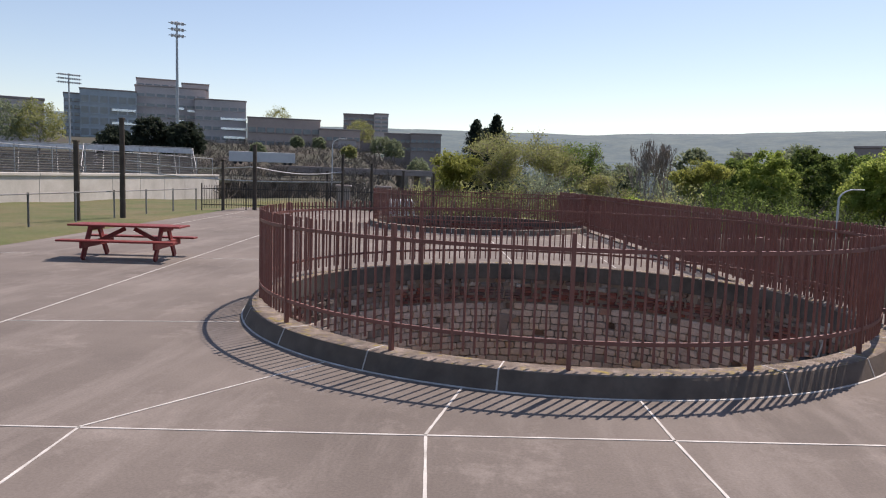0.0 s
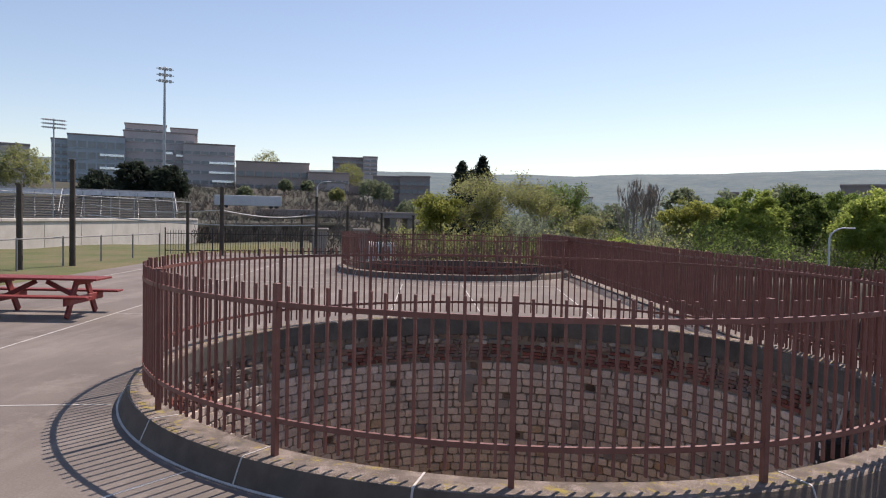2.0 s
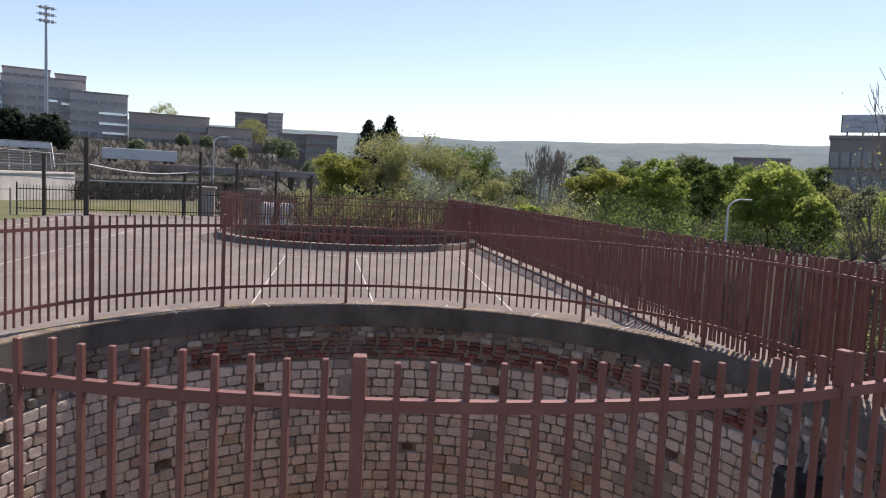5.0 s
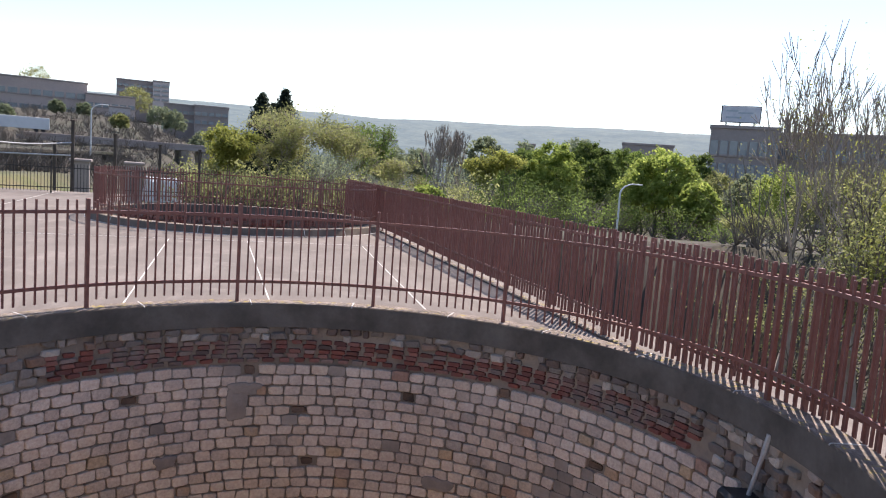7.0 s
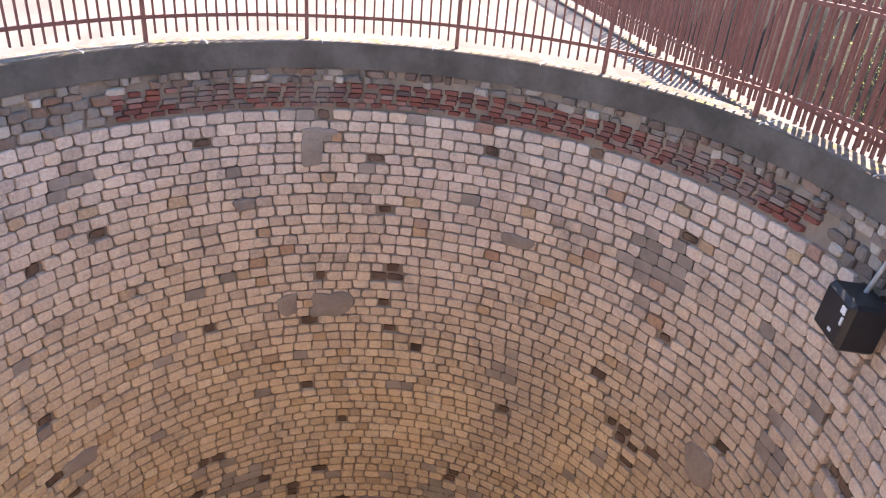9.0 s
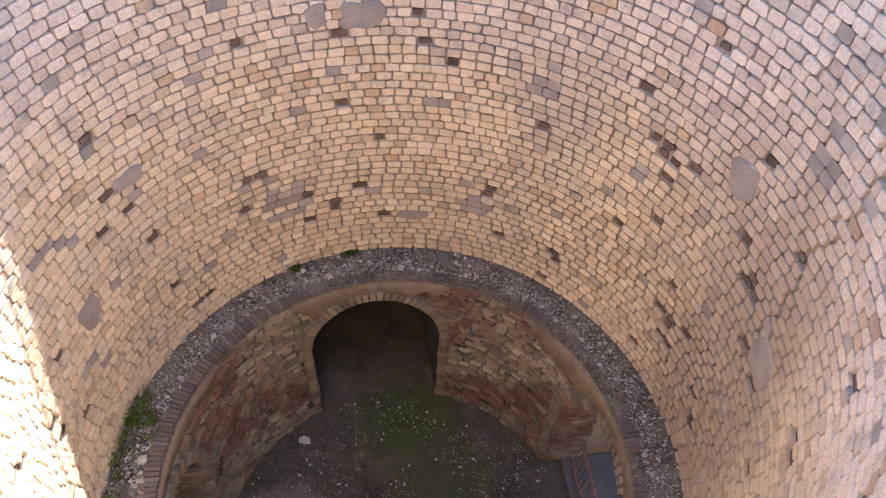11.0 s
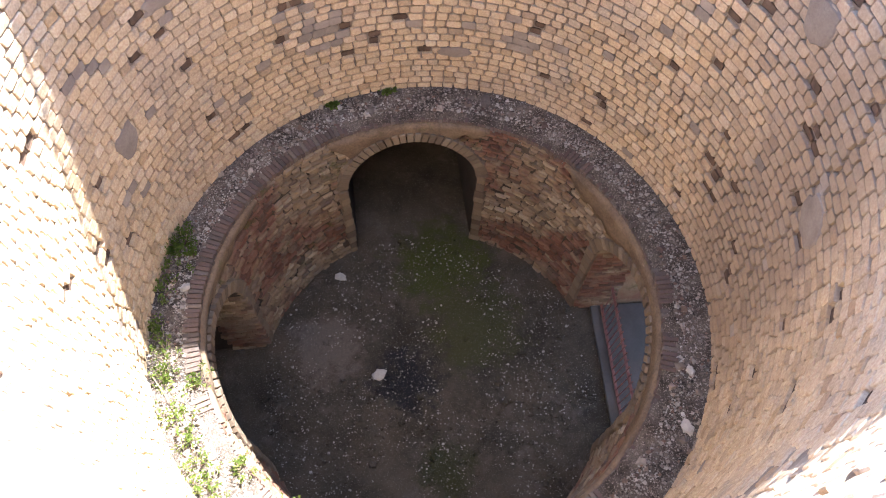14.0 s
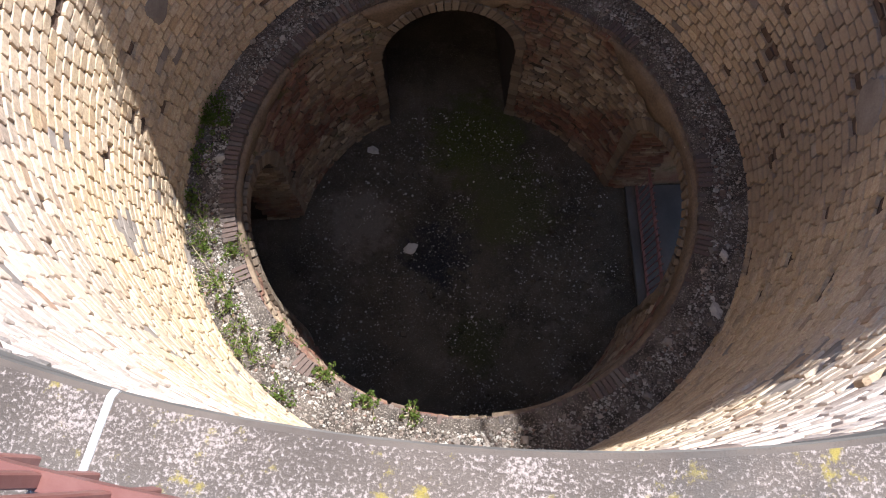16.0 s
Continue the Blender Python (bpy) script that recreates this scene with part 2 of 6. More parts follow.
def mat_ground():
    w = Nodes("grass_scrub_and_haze_toned_woodland")
    near = w.mix(w.mask(w.noise(0.35, 5), 0.36, 0.62), (0.085, 0.104, 0.036), (0.14, 0.122, 0.064))
    near = w.mix(0.6, near, w.ramp(w.noise(9, 5, 0.7), [(0.25, (0.28, 0.28, 0.28)), (0.75, (0.70, 0.70, 0.70))]), "OVERLAY")
    scrub = w.mix(w.mask(w.noise(0.05, 6, 0.7), 0.40, 0.60), (0.068, 0.058, 0.048), (0.048, 0.052, 0.033))
    scrub = w.mix(0.7, scrub, w.ramp(w.noise(0.5, 6, 0.75), [(0.3, (0.25, 0.25, 0.25)), (0.7, (0.72, 0.72, 0.72))]), "OVERLAY")
    # far woodland with aerial haze put into its blue-grey colour
    hazed_wood = w.mix(w.mask(w.noise(0.012, 6, 0.7), 0.38, 0.62), (0.085, 0.125, 0.145), (0.125, 0.165, 0.17))
    hazed_wood = w.mix(0.35, hazed_wood, w.ramp(w.noise(0.045, 6, 0.75), [(0.3, (0.28, 0.28, 0.28)), (0.7, (0.68, 0.68, 0.68))]), "OVERLAY")
    ln = w.n("VectorMath", op="LENGTH")
    w.link(w.pos, ln.inputs[0])

    def rng(a, b):
        m = w.n("MapRange")
        m.inputs[1].default_value, m.inputs[2].default_value = a, b
        w.link(ln.outputs["Value"], m.inputs[0])
        return m.outputs[0]

    sx_ = w.n("SeparateXYZ")
    w.link(w.pos, sx_.inputs[0])
    side = w.n("MapRange", _1=-12.0, _2=-4.0)
    w.link(sx_.outputs[0], side.inputs[0])
    c = w.mix(side.outputs[0], near, scrub)
    c = w.mix(rng(48, 75), c, scrub)
    # the painted haze tone comes in with distance
    c = w.mix(rng(500, 1500), c, hazed_wood)
    return w.done(c, 0.95, w.noise(6, 6, 0.7), 0.5, 0.06)


def mat_leaf(name, a, b):
    w = Nodes(name)
    c = w.ramp(w.rnd_island(), [(0, a), (0.6, tuple((p + q) / 2 for p, q in zip(a, b))), (1, b)])
    c = w.mix(w.mask(w.noise(0.25, 3), 0.4, 0.65), c, tuple(v * 0.7 for v in a))
    m = w.done(c, 0.7, spec=0.2)
    w.b.inputs["Transmission Weight"].default_value = 0.0
    tr = w.n("BsdfTranslucent")
    w.link(c, tr.inputs[0])
    mx = w.n("MixShader", _0=0.58)
    w.link(w.b.outputs[0], mx.inputs[1])
    w.link(tr.outputs[0], mx.inputs[2])
    w.link(mx.outputs[0], w.t.nodes["Material Output"].inputs[0])
    return m


def mat_paint(name, base, worn, rough=0.5, rnd=True):
    w = Nodes(name)
    c = w.mix(w.mask(w.noise(6, 6, 0.7), 0.5, 0.75), base, worn)
    if rnd:
        c = w.mix(0.3, c, w.ramp(w.rnd_object(), [(0, (0.35, 0.35, 0.35)), (1, (0.65, 0.65, 0.65))]), "OVERLAY")
    fine = w.noise(80, 4)
    return w.done(c, rough, fine, 0.15, 0.003, spec=0.4)


M = dict(
    concrete=mat_concrete(), kerb=mat_kerb(), stone=mat_stone(False), stone_j=mat_stone(True), rubble=mat_rubble(False), rubble_j=mat_rubble(True),
    brick=mat_brick(), brick_low=mat_brick("smoke_stained_brick", True), floor=mat_floor(), ledge=mat_ledge(), ground=mat_ground(),
    # dark brown tone that stands in for shade inside shallow holes
    cavity=plain("shade_toned_cavity", (0.085, 0.06, 0.047), (0.18, 0.12, 0.09), 0.95, 4, 30, 0.8, 0.03, rnd="island"),
    mortar_low=plain("sooty_joint_mortar", (0.045, 0.037, 0.03), (0.105, 0.085, 0.068), 0.95, 1.6, 30, 0.7, 0.02),
    plaster=mat_plaster(),
    slab=plain("smooth_grey_floor_slab", (0.07, 0.065, 0.06), (0.11, 0.102, 0.095), 0.75, 1.1, 25, 0.15, 0.005),
    mortar=plain("dark_lime_mortar", (0.19, 0.156, 0.13), (0.30, 0.247, 0.202), 0.95, 1.2, 25, 0.6, 0.02),
    patch=plain("grey_mortar_patch", (0.24, 0.203, 0.18), (0.335, 0.288, 0.252), 0.95, 3, 30, 0.6, 0.02, rnd="island"),
    ringface=plain("dark_concrete_ring", (0.070, 0.063, 0.056), (0.14, 0.127, 0.114), 0.9, 1.6, 18, 0.4, 0.01),
    seam=plain("white_joint_sealant", (0.40, 0.38, 0.36), (0.60, 0.58, 0.56), 0.7, 4, 60, 0.3, 0.004),
    iron=mat_paint("brown_red_painted_iron", (0.185, 0.076, 0.062), (0.25, 0.12, 0.098), 0.5),
    redwood=mat_paint("red_painted_timber", (0.20, 0.028, 0.026), (0.26, 0.065, 0.055), 0.6),
    black_iron=mat_paint("black_painted_iron", (0.03, 0.028, 0.027), (0.055, 0.05, 0.045), 0.55),
    galv=plain("galvanised_steel", (0.35, 0.36, 0.37), (0.45, 0.46, 0.47), 0.45, 2, 50, 0.1, 0.002, 0.7),
    post_wood=plain("dark_weathered_timber", (0.055, 0.045, 0.038), (0.09, 0.075, 0.062), 0.85, 2, 30, 0.5, 0.01),
    pale_wall=plain("pale_cast_concrete", (0.42, 0.40, 0.37), (0.54, 0.52, 0.49), 0.9, 0.5, 12, 0.3, 0.02),
    retaining=plain("old_retaining_masonry", (0.20, 0.175, 0.15), (0.30, 0.26, 0.22), 0.92, 0.6, 8, 0.7, 0.05),
    # near-black: carries the closed passages' deep shade in its colour; also dark cinders
    near_black=plain("near_black_masonry", (0.035, 0.03, 0.027), (0.06, 0.05, 0.045), 0.95, 1, 20, 0.6, 0.02),
    black=plain("black_plastic_case", (0.018, 0.018, 0.02), (0.03, 0.03, 0.032), 0.45, 3, 60, 0.1, 0.002),
    white=plain("white_sticker", (0.7, 0.7, 0.7), (0.8, 0.8, 0.8), 0.5, 5, 60, 0.1, 0.001),
    tarp=plain("white_tarpaulin", (0.55, 0.57, 0.6), (0.75, 0.77, 0.8), 0.6, 2, 20, 0.4, 0.02),
    bark=plain("grey_brown_bark", (0.10, 0.08, 0.065), (0.17, 0.14, 0.115), 0.9, 2, 20, 0.8, 0.03),
    twig=plain("pale_bare_twigs", (0.22, 0.185, 0.155), (0.34, 0.30, 0.26), 0.9, 1, 20, 0.3, 0.01, rnd="island"),
    leaf_yellow=mat_leaf("new_yellow_green_leaves", (0.31, 0.34, 0.085), (0.47, 0.475, 0.15)),
    leaf_bright=mat_leaf("bright_green_leaves", (0.27, 0.36, 0.085), (0.50, 0.55, 0.16)),
    leaf_mid=mat_leaf("mid_green_leaves", (0.15, 0.225, 0.06), (0.30, 0.385, 0.11)),
    leaf_dark=mat_leaf("dark_green_leaves", (0.102, 0.152, 0.043), (0.189, 0.254, 0.072)),
    leaf_olive=mat_leaf("olive_budding_twigs", (0.26, 0.28, 0.115), (0.42, 0.43, 0.19)),
    # far leaves: paler, bluer greens that carry the haze in their colour
    leaf_far=mat_leaf("haze_tinted_green_leaves", (0.21, 0.255, 0.16), (0.32, 0.36, 0.225)),
    leaf_haze=mat_leaf("haze_tinted_woodland", (0.12, 0.165, 0.15), (0.185, 0.235, 0.195)),
    needle=mat_leaf("dark_spruce_needles", (0.035, 0.05, 0.037), (0.075, 0.095, 0.065)),
    weed=mat_leaf("fresh_weed_leaves", (0.11, 0.18, 0.035), (0.27, 0.33, 0.09)),
    brush=plain("dark_bare_brush", (0.105, 0.088, 0.075), (0.18, 0.155, 0.13), 0.9, 1, 20, 0.3, 0.01, rnd="island"),
    straw=plain("dry_straw", (0.38, 0.32, 0.20), (0.50, 0.43, 0.29), 0.9, 3, 20, 0.2, 0.01, rnd="island"),
    litter=plain("pale_stone_chips", (0.30, 0.28, 0.25), (0.48, 0.45, 0.41), 0.9, 3, 40, 0.5, 0.01, rnd="island"),
    # the next four cladding tones are lightened to include haze over far facades
    b_tan=plain("tan_panel_cladding", (0.45, 0.41, 0.405), (0.53, 0.485, 0.475), 0.8, 0.05, 1.0, 0.1, 0.02),
    b_grey=plain("blue_grey_curtain_wall", (0.36, 0.42, 0.46), (0.43, 0.48, 0.52), 0.5, 0.05, 1.0, 0.1, 0.02),
    b_brick=plain("red_brown_brickwork", (0.40, 0.32, 0.29), (0.47, 0.38, 0.345), 0.85, 0.08, 1.5, 0.2, 0.02),
    b_dark=plain("dark_brown_brickwork", (0.26, 0.225, 0.215), (0.32, 0.28, 0.265), 0.85, 0.08, 1.5, 0.2, 0.02),
    b_shine=plain("bright_metal_sunshade", (0.85, 0.87, 0.9), (0.92, 0.93, 0.95), 0.25, 0.1, 1.0, 0.02, 0.01, 0.9),
    b_pale=plain("pale_roof_trim", (0.55, 0.56, 0.57), (0.70, 0.71, 0.72), 0.5, 0.1, 1.0, 0.1, 0.02),
    glass=plain("dark_window_glass", (0.14, 0.165, 0.19), (0.19, 0.215, 0.24), 0.12, 0.2, 1.0, 0.02, 0.01, 0.0, 0.8),
    car=plain("pale_car_paint", (0.5, 0.52, 0.55), (0.65, 0.66, 0.68), 0.3, 0.3, 3.0, 0.02, 0.01, rnd="object"),
    road=plain("grey_asphalt", (0.12, 0.115, 0.115), (0.17, 0.165, 0.16), 0.9, 0.2, 6, 0.3, 0.02),
    board=plain("faded_poster_face", (0.45, 0.47, 0.52), (0.62, 0.62, 0.64), 0.6, 0.4, 2, 0.05, 0.01),
    mesh=plain("weathered_wire_mesh", (0.20, 0.20, 0.20), (0.28, 0.28, 0.28), 0.6, 1, 30, 0.1, 0.01, 0.3),
)


# ---- building helpers ----
def thing(name, label, category, at=(0, 0, 0), turn=0.0, group="", kind=""):
    ob = new(name)
    ob.empty_display_size = 0.2
    ob.matrix_world = pose(*at, 0, 0, turn)
    return tagged(ob, label, category, group, kind)


def meshed(name, verts, faces, material, smooth=False):
    me = bpy.data.meshes.new(name)
    me.from_pydata([tuple(v) for v in verts], [], [tuple(f) for f in faces])
    me.materials.append(material)
    if smooth:
        me.polygons.foreach_set("use_smooth", [True] * len(me.polygons))
    me.update()
    return me


def hang(name, me, parent=None, m=None, label="", kind=""):
    """One object on a mesh, under its thing."""
    ob = new(name, me)
    if parent is not None:
        ob.parent = parent
    if m is not None:
        ob.matrix_basis = m
    return tagged(ob, label, "", "", kind)


def part(name, bm, material, parent, label="", m=None, smooth=False):
    me = bpy.data.meshes.new(name)
    bm.to_mesh(me)
    bm.free()
    me.materials.append(material)
    if smooth:
        me.polygons.foreach_set("use_smooth", [True] * len(me.polygons))
    return hang(name, me, parent, m, label)


def box(sx, sy, sz, at=(0, 0, 0), bevel=0.0, turn=None):
    """A bevelled block, at its centre."""
    bm = bmesh.new()
    bmesh.ops.create_cube(bm, size=1, matrix=Matrix.Diagonal((sx, sy, sz, 1)))
    if bevel:
        bmesh.ops.bevel(bm, geom=bm.edges[:], offset=bevel, segments=1, affect="EDGES")
    if turn is not None:
        bm.transform(turn)
    bm.transform(Matrix.Translation(at))
    return bm


def rod(p, q, r, r2=None, sides=8):
    """A tapered rod from p to q."""
    p, q = Vector(p), Vector(q)
    d = q - p
    bm = bmesh.new()
    bmesh.ops.create_cone(bm, cap_ends=True, segments=sides, radius1=r, radius2=r if r2 is None else r2, depth=d.length)
    bm.transform(Matrix.Translation((p + q) / 2) @ d.to_track_quat("Z", "Y").to_matrix().to_4x4())
    return bm


def join(*bms):
    out = bms[0]
    for b in bms[1:]:
        me = bpy.data.meshes.new("joined")
        b.to_mesh(me)
        b.free()
        out.from_mesh(me)
        bpy.data.meshes.remove(me)
    return out


def revolve(profile, a0=0.0, a1=360.0, steps=120, closed=True):
    """A ring or a piece of one from an (r, z) profile; returns verts, faces."""
    full = abs(a1 - a0 - 360) < 1e-6
    n = steps if full else steps + 1
    k = len(profile)
    vs, fs = [], []
    for i in range(n):
        a = radians(a0 + (a1 - a0) * i / steps)
        vs += [(r * math.cos(a), r * math.sin(a), z) for r, z in profile]
    for i in range(steps):
        j = (i + 1) % n
        for s in range(k if closed else k - 1):
            t = (s + 1) % k
            fs.append((i * k + s, j * k + s, j * k + t, i * k + t))
    if not full and closed:
        fs.append(tuple(range(k))[::-1])
        fs.append(tuple((n - 1) * k + s for s in range(k)))
    return vs, fs


rng = random.Random(11)

# ---- the plaza ----
TILT = 7.0  # the plaza's grid is turned against the world's axes
PU, PV = Vector((math.cos(radians(TILT)), math.sin(radians(TILT)))), Vector((-math.sin(radians(TILT)), math.cos(radians(TILT))))
R_POST, R_BASE, R_IN, Z_KERB, Z_TOP = 4.437, 4.685, 4.28, 0.20, 1.51
PIT_TWO = (-2.2, 19.2)
U0, U1, V0, V1 = -12.6, 5.6, -24.0, 30.5  # the slab, in the plaza's own axes

V_PIT = 24.3  # behind the second ring the slab stops short


def uv(u, v, z=0.0):
    return (PU.x * u + PV.x * v, PU.y * u + PV.y * v, z)


def plaza():
    bm = bmesh.new()
    loops = [[uv(U0, V0), uv(U1, V0), uv(U1, V_PIT), uv(-4.6, V_PIT), uv(-4.6, V1), uv(U0, V1)]]
    for cx, cy in ((0, 0), PIT_TWO):
        loops.append([(cx + (R_BASE - 0.03) * math.cos(a), cy + (R_BASE - 0.03) * math.sin(a), 0) for a in [2 * math.pi * i / 96 for i in range(96)]])
    edges = []
    for lp in loops:
        vs = [bm.verts.new(p) for p in lp]
        edges += [bm.edges.new((vs[i], vs[(i + 1) % len(vs)])) for i in range(len(vs))]
    bmesh.ops.triangle_fill(bm, use_beauty=True, use_dissolve=False, edges=edges, normal=(0, 0, 1))
    for f in bm.faces:
        if f.normal.z < 0:
            f.normal_flip()
    bmesh.ops.solidify(bm, geom=bm.faces[:], thickness=0.25)
    top = max(v.co.z for v in bm.verts)
    for v in bm.verts:
        v.co.z -= top
    me = bpy.data.meshes.new("pavement")
    bm.to_mesh(me)
    bm.free()
    me.materials.append(M["concrete"])
    return tagged(new("pavement", me), "sunlit weathered grey-brown concrete plaza paving", "pavement", kind="structure")


pavement = plaza()


def seam(a, b, width=0.024, name="joint_seam", z=0.005):
    """A band of white sealant along a joint."""
    a, b = Vector((*a, z)), Vector((*b, z))
    d = (b - a).normalized()
    s = Vector((-d.y, d.x, 0)) * width / 2
    r = random.Random(int(abs(a.x * 977 + b.y * 331) * 10))
    vs, fs, n = [], [], max(2, int((b - a).length / 0.12))
    for i in range(n + 1):
        c = a.lerp(b, i / n)
        w = 0.75 + 0.4 * r.random()
        vs += [c + s * w, c - s * w, c - s * w - Vector((0, 0, 0.004)), c + s * w - Vector((0, 0, 0.004))]
    for i in range(n):
        k = 4 * i
        fs += [(k, k + 1, k + 5, k + 4), (k + 1, k + 2, k + 6, k + 5), (k + 3, k, k + 4, k + 7)]
    return hang(name, meshed(name, vs, fs, M["seam"]), pavement)


def ring_pt(deg, r=R_BASE, c=(0, 0)):
    return (c[0] + r * math.cos(radians(deg)), c[1] + r * math.sin(radians(deg)))


ROW = -5.70  # the cross joint in front of the first ring
for a, b in (
    (uv(-12.6, ROW - 0.02)[:2], uv(5.1, ROW - 0.02)[:2]),
    (ring_pt(-123.2), uv(-4.62, ROW)[:2]), (ring_pt(-102.9), uv(-1.94, ROW)[:2]), (ring_pt(-82.4), uv(0.02, ROW)[:2]), (ring_pt(-153.2, 4.75), uv(-7.38, -1.9)[:2]),
    (uv(-4.62, ROW)[:2], uv(-4.62, -24)[:2]), (uv(-1.94, ROW)[:2], uv(-1.94, -24)[:2]), (uv(0.02, ROW)[:2], uv(0.02, -24)[:2]), (uv(2.6, ROW)[:2], uv(2.6, -24)[:2]),
    (uv(-7.38, -24)[:2], uv(-7.38, 30.3)[:2]), (uv(-7.38, 5.4)[:2], uv(-5.6, 5.4)[:2]), (uv(-12.5, 5.4)[:2], uv(-11.0, 5.4)[:2]), (uv(-11.4, 12)[:2], uv(-11.4, 26)[:2]),
    ((-2.40, 4.3), (-3.35, 13.0)), ((-0.42, 4.75), (-1.50, 13.3)), ((1.9, 4.4), (1.45, 13.5)), ((-7.0, 12.6), (2.4, 13.75)), (uv(-7.38, 13.2)[:2], (-7.0, 12.6)),
    ((2.55, 13.8), (3.2, 16.8)), (uv(-7.38, 21)[:2], uv(-12.5, 21)[:2]), (uv(-7.38, -13)[:2], uv(5, -13)[:2]),
):
    seam(a, b)


def kerb_ring(name, cx, cy, label):
    """A low concrete kerb round a shaft, cast in twenty lengths with pale joints."""
    base = tagged(new(name), label, "kerb", kind="structure")
    base.matrix_world = pose(cx, cy, 0)
    prof = [(R_BASE, -0.28), (R_BASE, 0.0), (R_BASE - 0.075, 0.165), (R_BASE - 0.09, 0.193), (R_BASE - 0.115, Z_KERB), (R_IN + 0.012, Z_KERB), (R_IN, 0.188), (R_IN, -0.12), (R_IN + 0.3, -0.12)]
    for i in range(20):
        a0 = -116.8 + 18 * i
        vs, fs = revolve(prof[::-1], a0 + (0.10 if i != 2 else -0.10), a0 + 17.90, 10)
        hang("kerb_length", meshed("kerb_length", vs, fs, M["kerb"]), base)
        if i == 2:
            continue
        thin = [(r + (0.004 if s < 5 else (-0.004 if s > 5 else 0)), z + (0.004 if 2 <= s <= 6 else 0)) for s, (r, z) in enumerate(prof[:8])] + [(R_IN + 0.02, -0.12)]
        vs, fs = revolve(thin[::-1], a0 - 0.07 - 0.03 * (i % 3), a0 + 0.08 + 0.03 * (i % 2), 1)
        hang("joint_seam", meshed("joint_seam", vs, fs, M["seam"]), base)
    vs, fs = revolve([(R_BASE + 0.015, -0.02), (R_BASE + 0.015, 0.006), (R_BASE - 0.01, 0.012), (R_BASE - 0.01, -0.02)], 0, 360, 180)
    hang("base_seam", meshed("base_seam", vs, fs, M["seam"]), base)
    vs, fs = revolve([(R_IN - 0.004, 0.182), (R_IN - 0.004, -0.122), (R_IN + 0.05, -0.122), (R_IN + 0.05, 0.182)], 0, 360, 144)
    hang("ring_face", meshed("ring_face", vs, fs, M["ringface"]), base)
    return base


kerb_ring("kerb_1", 0, 0, "low lichen-speckled concrete kerb ring round the open shaft")
kerb_ring("kerb_2", *PIT_TWO, "low concrete kerb ring round the second shaft")

# ---- iron fences ----
Z_RAIL_TOP, Z_RAIL_LOW, Z_PICK = 1.365, 0.475, 0.29


def picket_mesh(w, z0, z1, name, deep=1.15):
    bm = box(w * deep, w, z1 - z0, (0, 0, (z0 + z1) / 2), 0.003)
    me = bpy.data.meshes.new(name)
    bm.to_mesh(me)
    bm.free()
    me.materials.append(M["iron"])
    return me


PICKET = picket_mesh(0.0215, Z_PICK, Z_TOP, "picket")
EDGE_LOW = 0.12
EDGE_PICKET = picket_mesh(0.024, EDGE_LOW, Z_TOP, "picket", 1.6)
EDGE_POST = picket_mesh(0.045, 0.0, Z_TOP + 0.015, "post")
POST = picket_mesh(0.043, Z_KERB - 0.02, Z_TOP + 0.015, "post")


def ring_fence(cx, cy, label):
    f = thing("iron_fence", label, "fence", (cx, cy, 0), group="ring fences")
    a_post = -138.2 - 0.25
    bars = {}
    for zc in (Z_RAIL_TOP, Z_RAIL_LOW):
        vs, fs = revolve([(R_POST - 0.016, zc - 0.02), (R_POST + 0.016, zc - 0.02), (R_POST + 0.016, zc + 0.02), (R_POST - 0.016, zc + 0.02)], 0, 24, 12)
        bars[zc] = meshed("rail", vs, fs, M["iron"])
    for i in range(15):
        a = a_post + 24 * i
        hang("post", POST, f, pose(*ring_pt(a, R_POST), 0, 0, 0, a))
        for zc in bars:
            hang("rail", bars[zc], f, pose(0, 0, 0, 0, 0, a))
        for k in range(1, 16):
            b = a + 1.5 * k
            hang("picket", PICKET, f, pose(*ring_pt(b, R_POST), rng.uniform(-0.006, 0.006), rng.uniform(-0.4, 0.4), rng.uniform(-0.4, 0.4), b))
    return f


ring_fence(0, 0, "brown-red painted iron picket fence standing on the kerb ring")
ring_fence(*PIT_TWO, "brown-red painted iron picket fence round the second shaft")


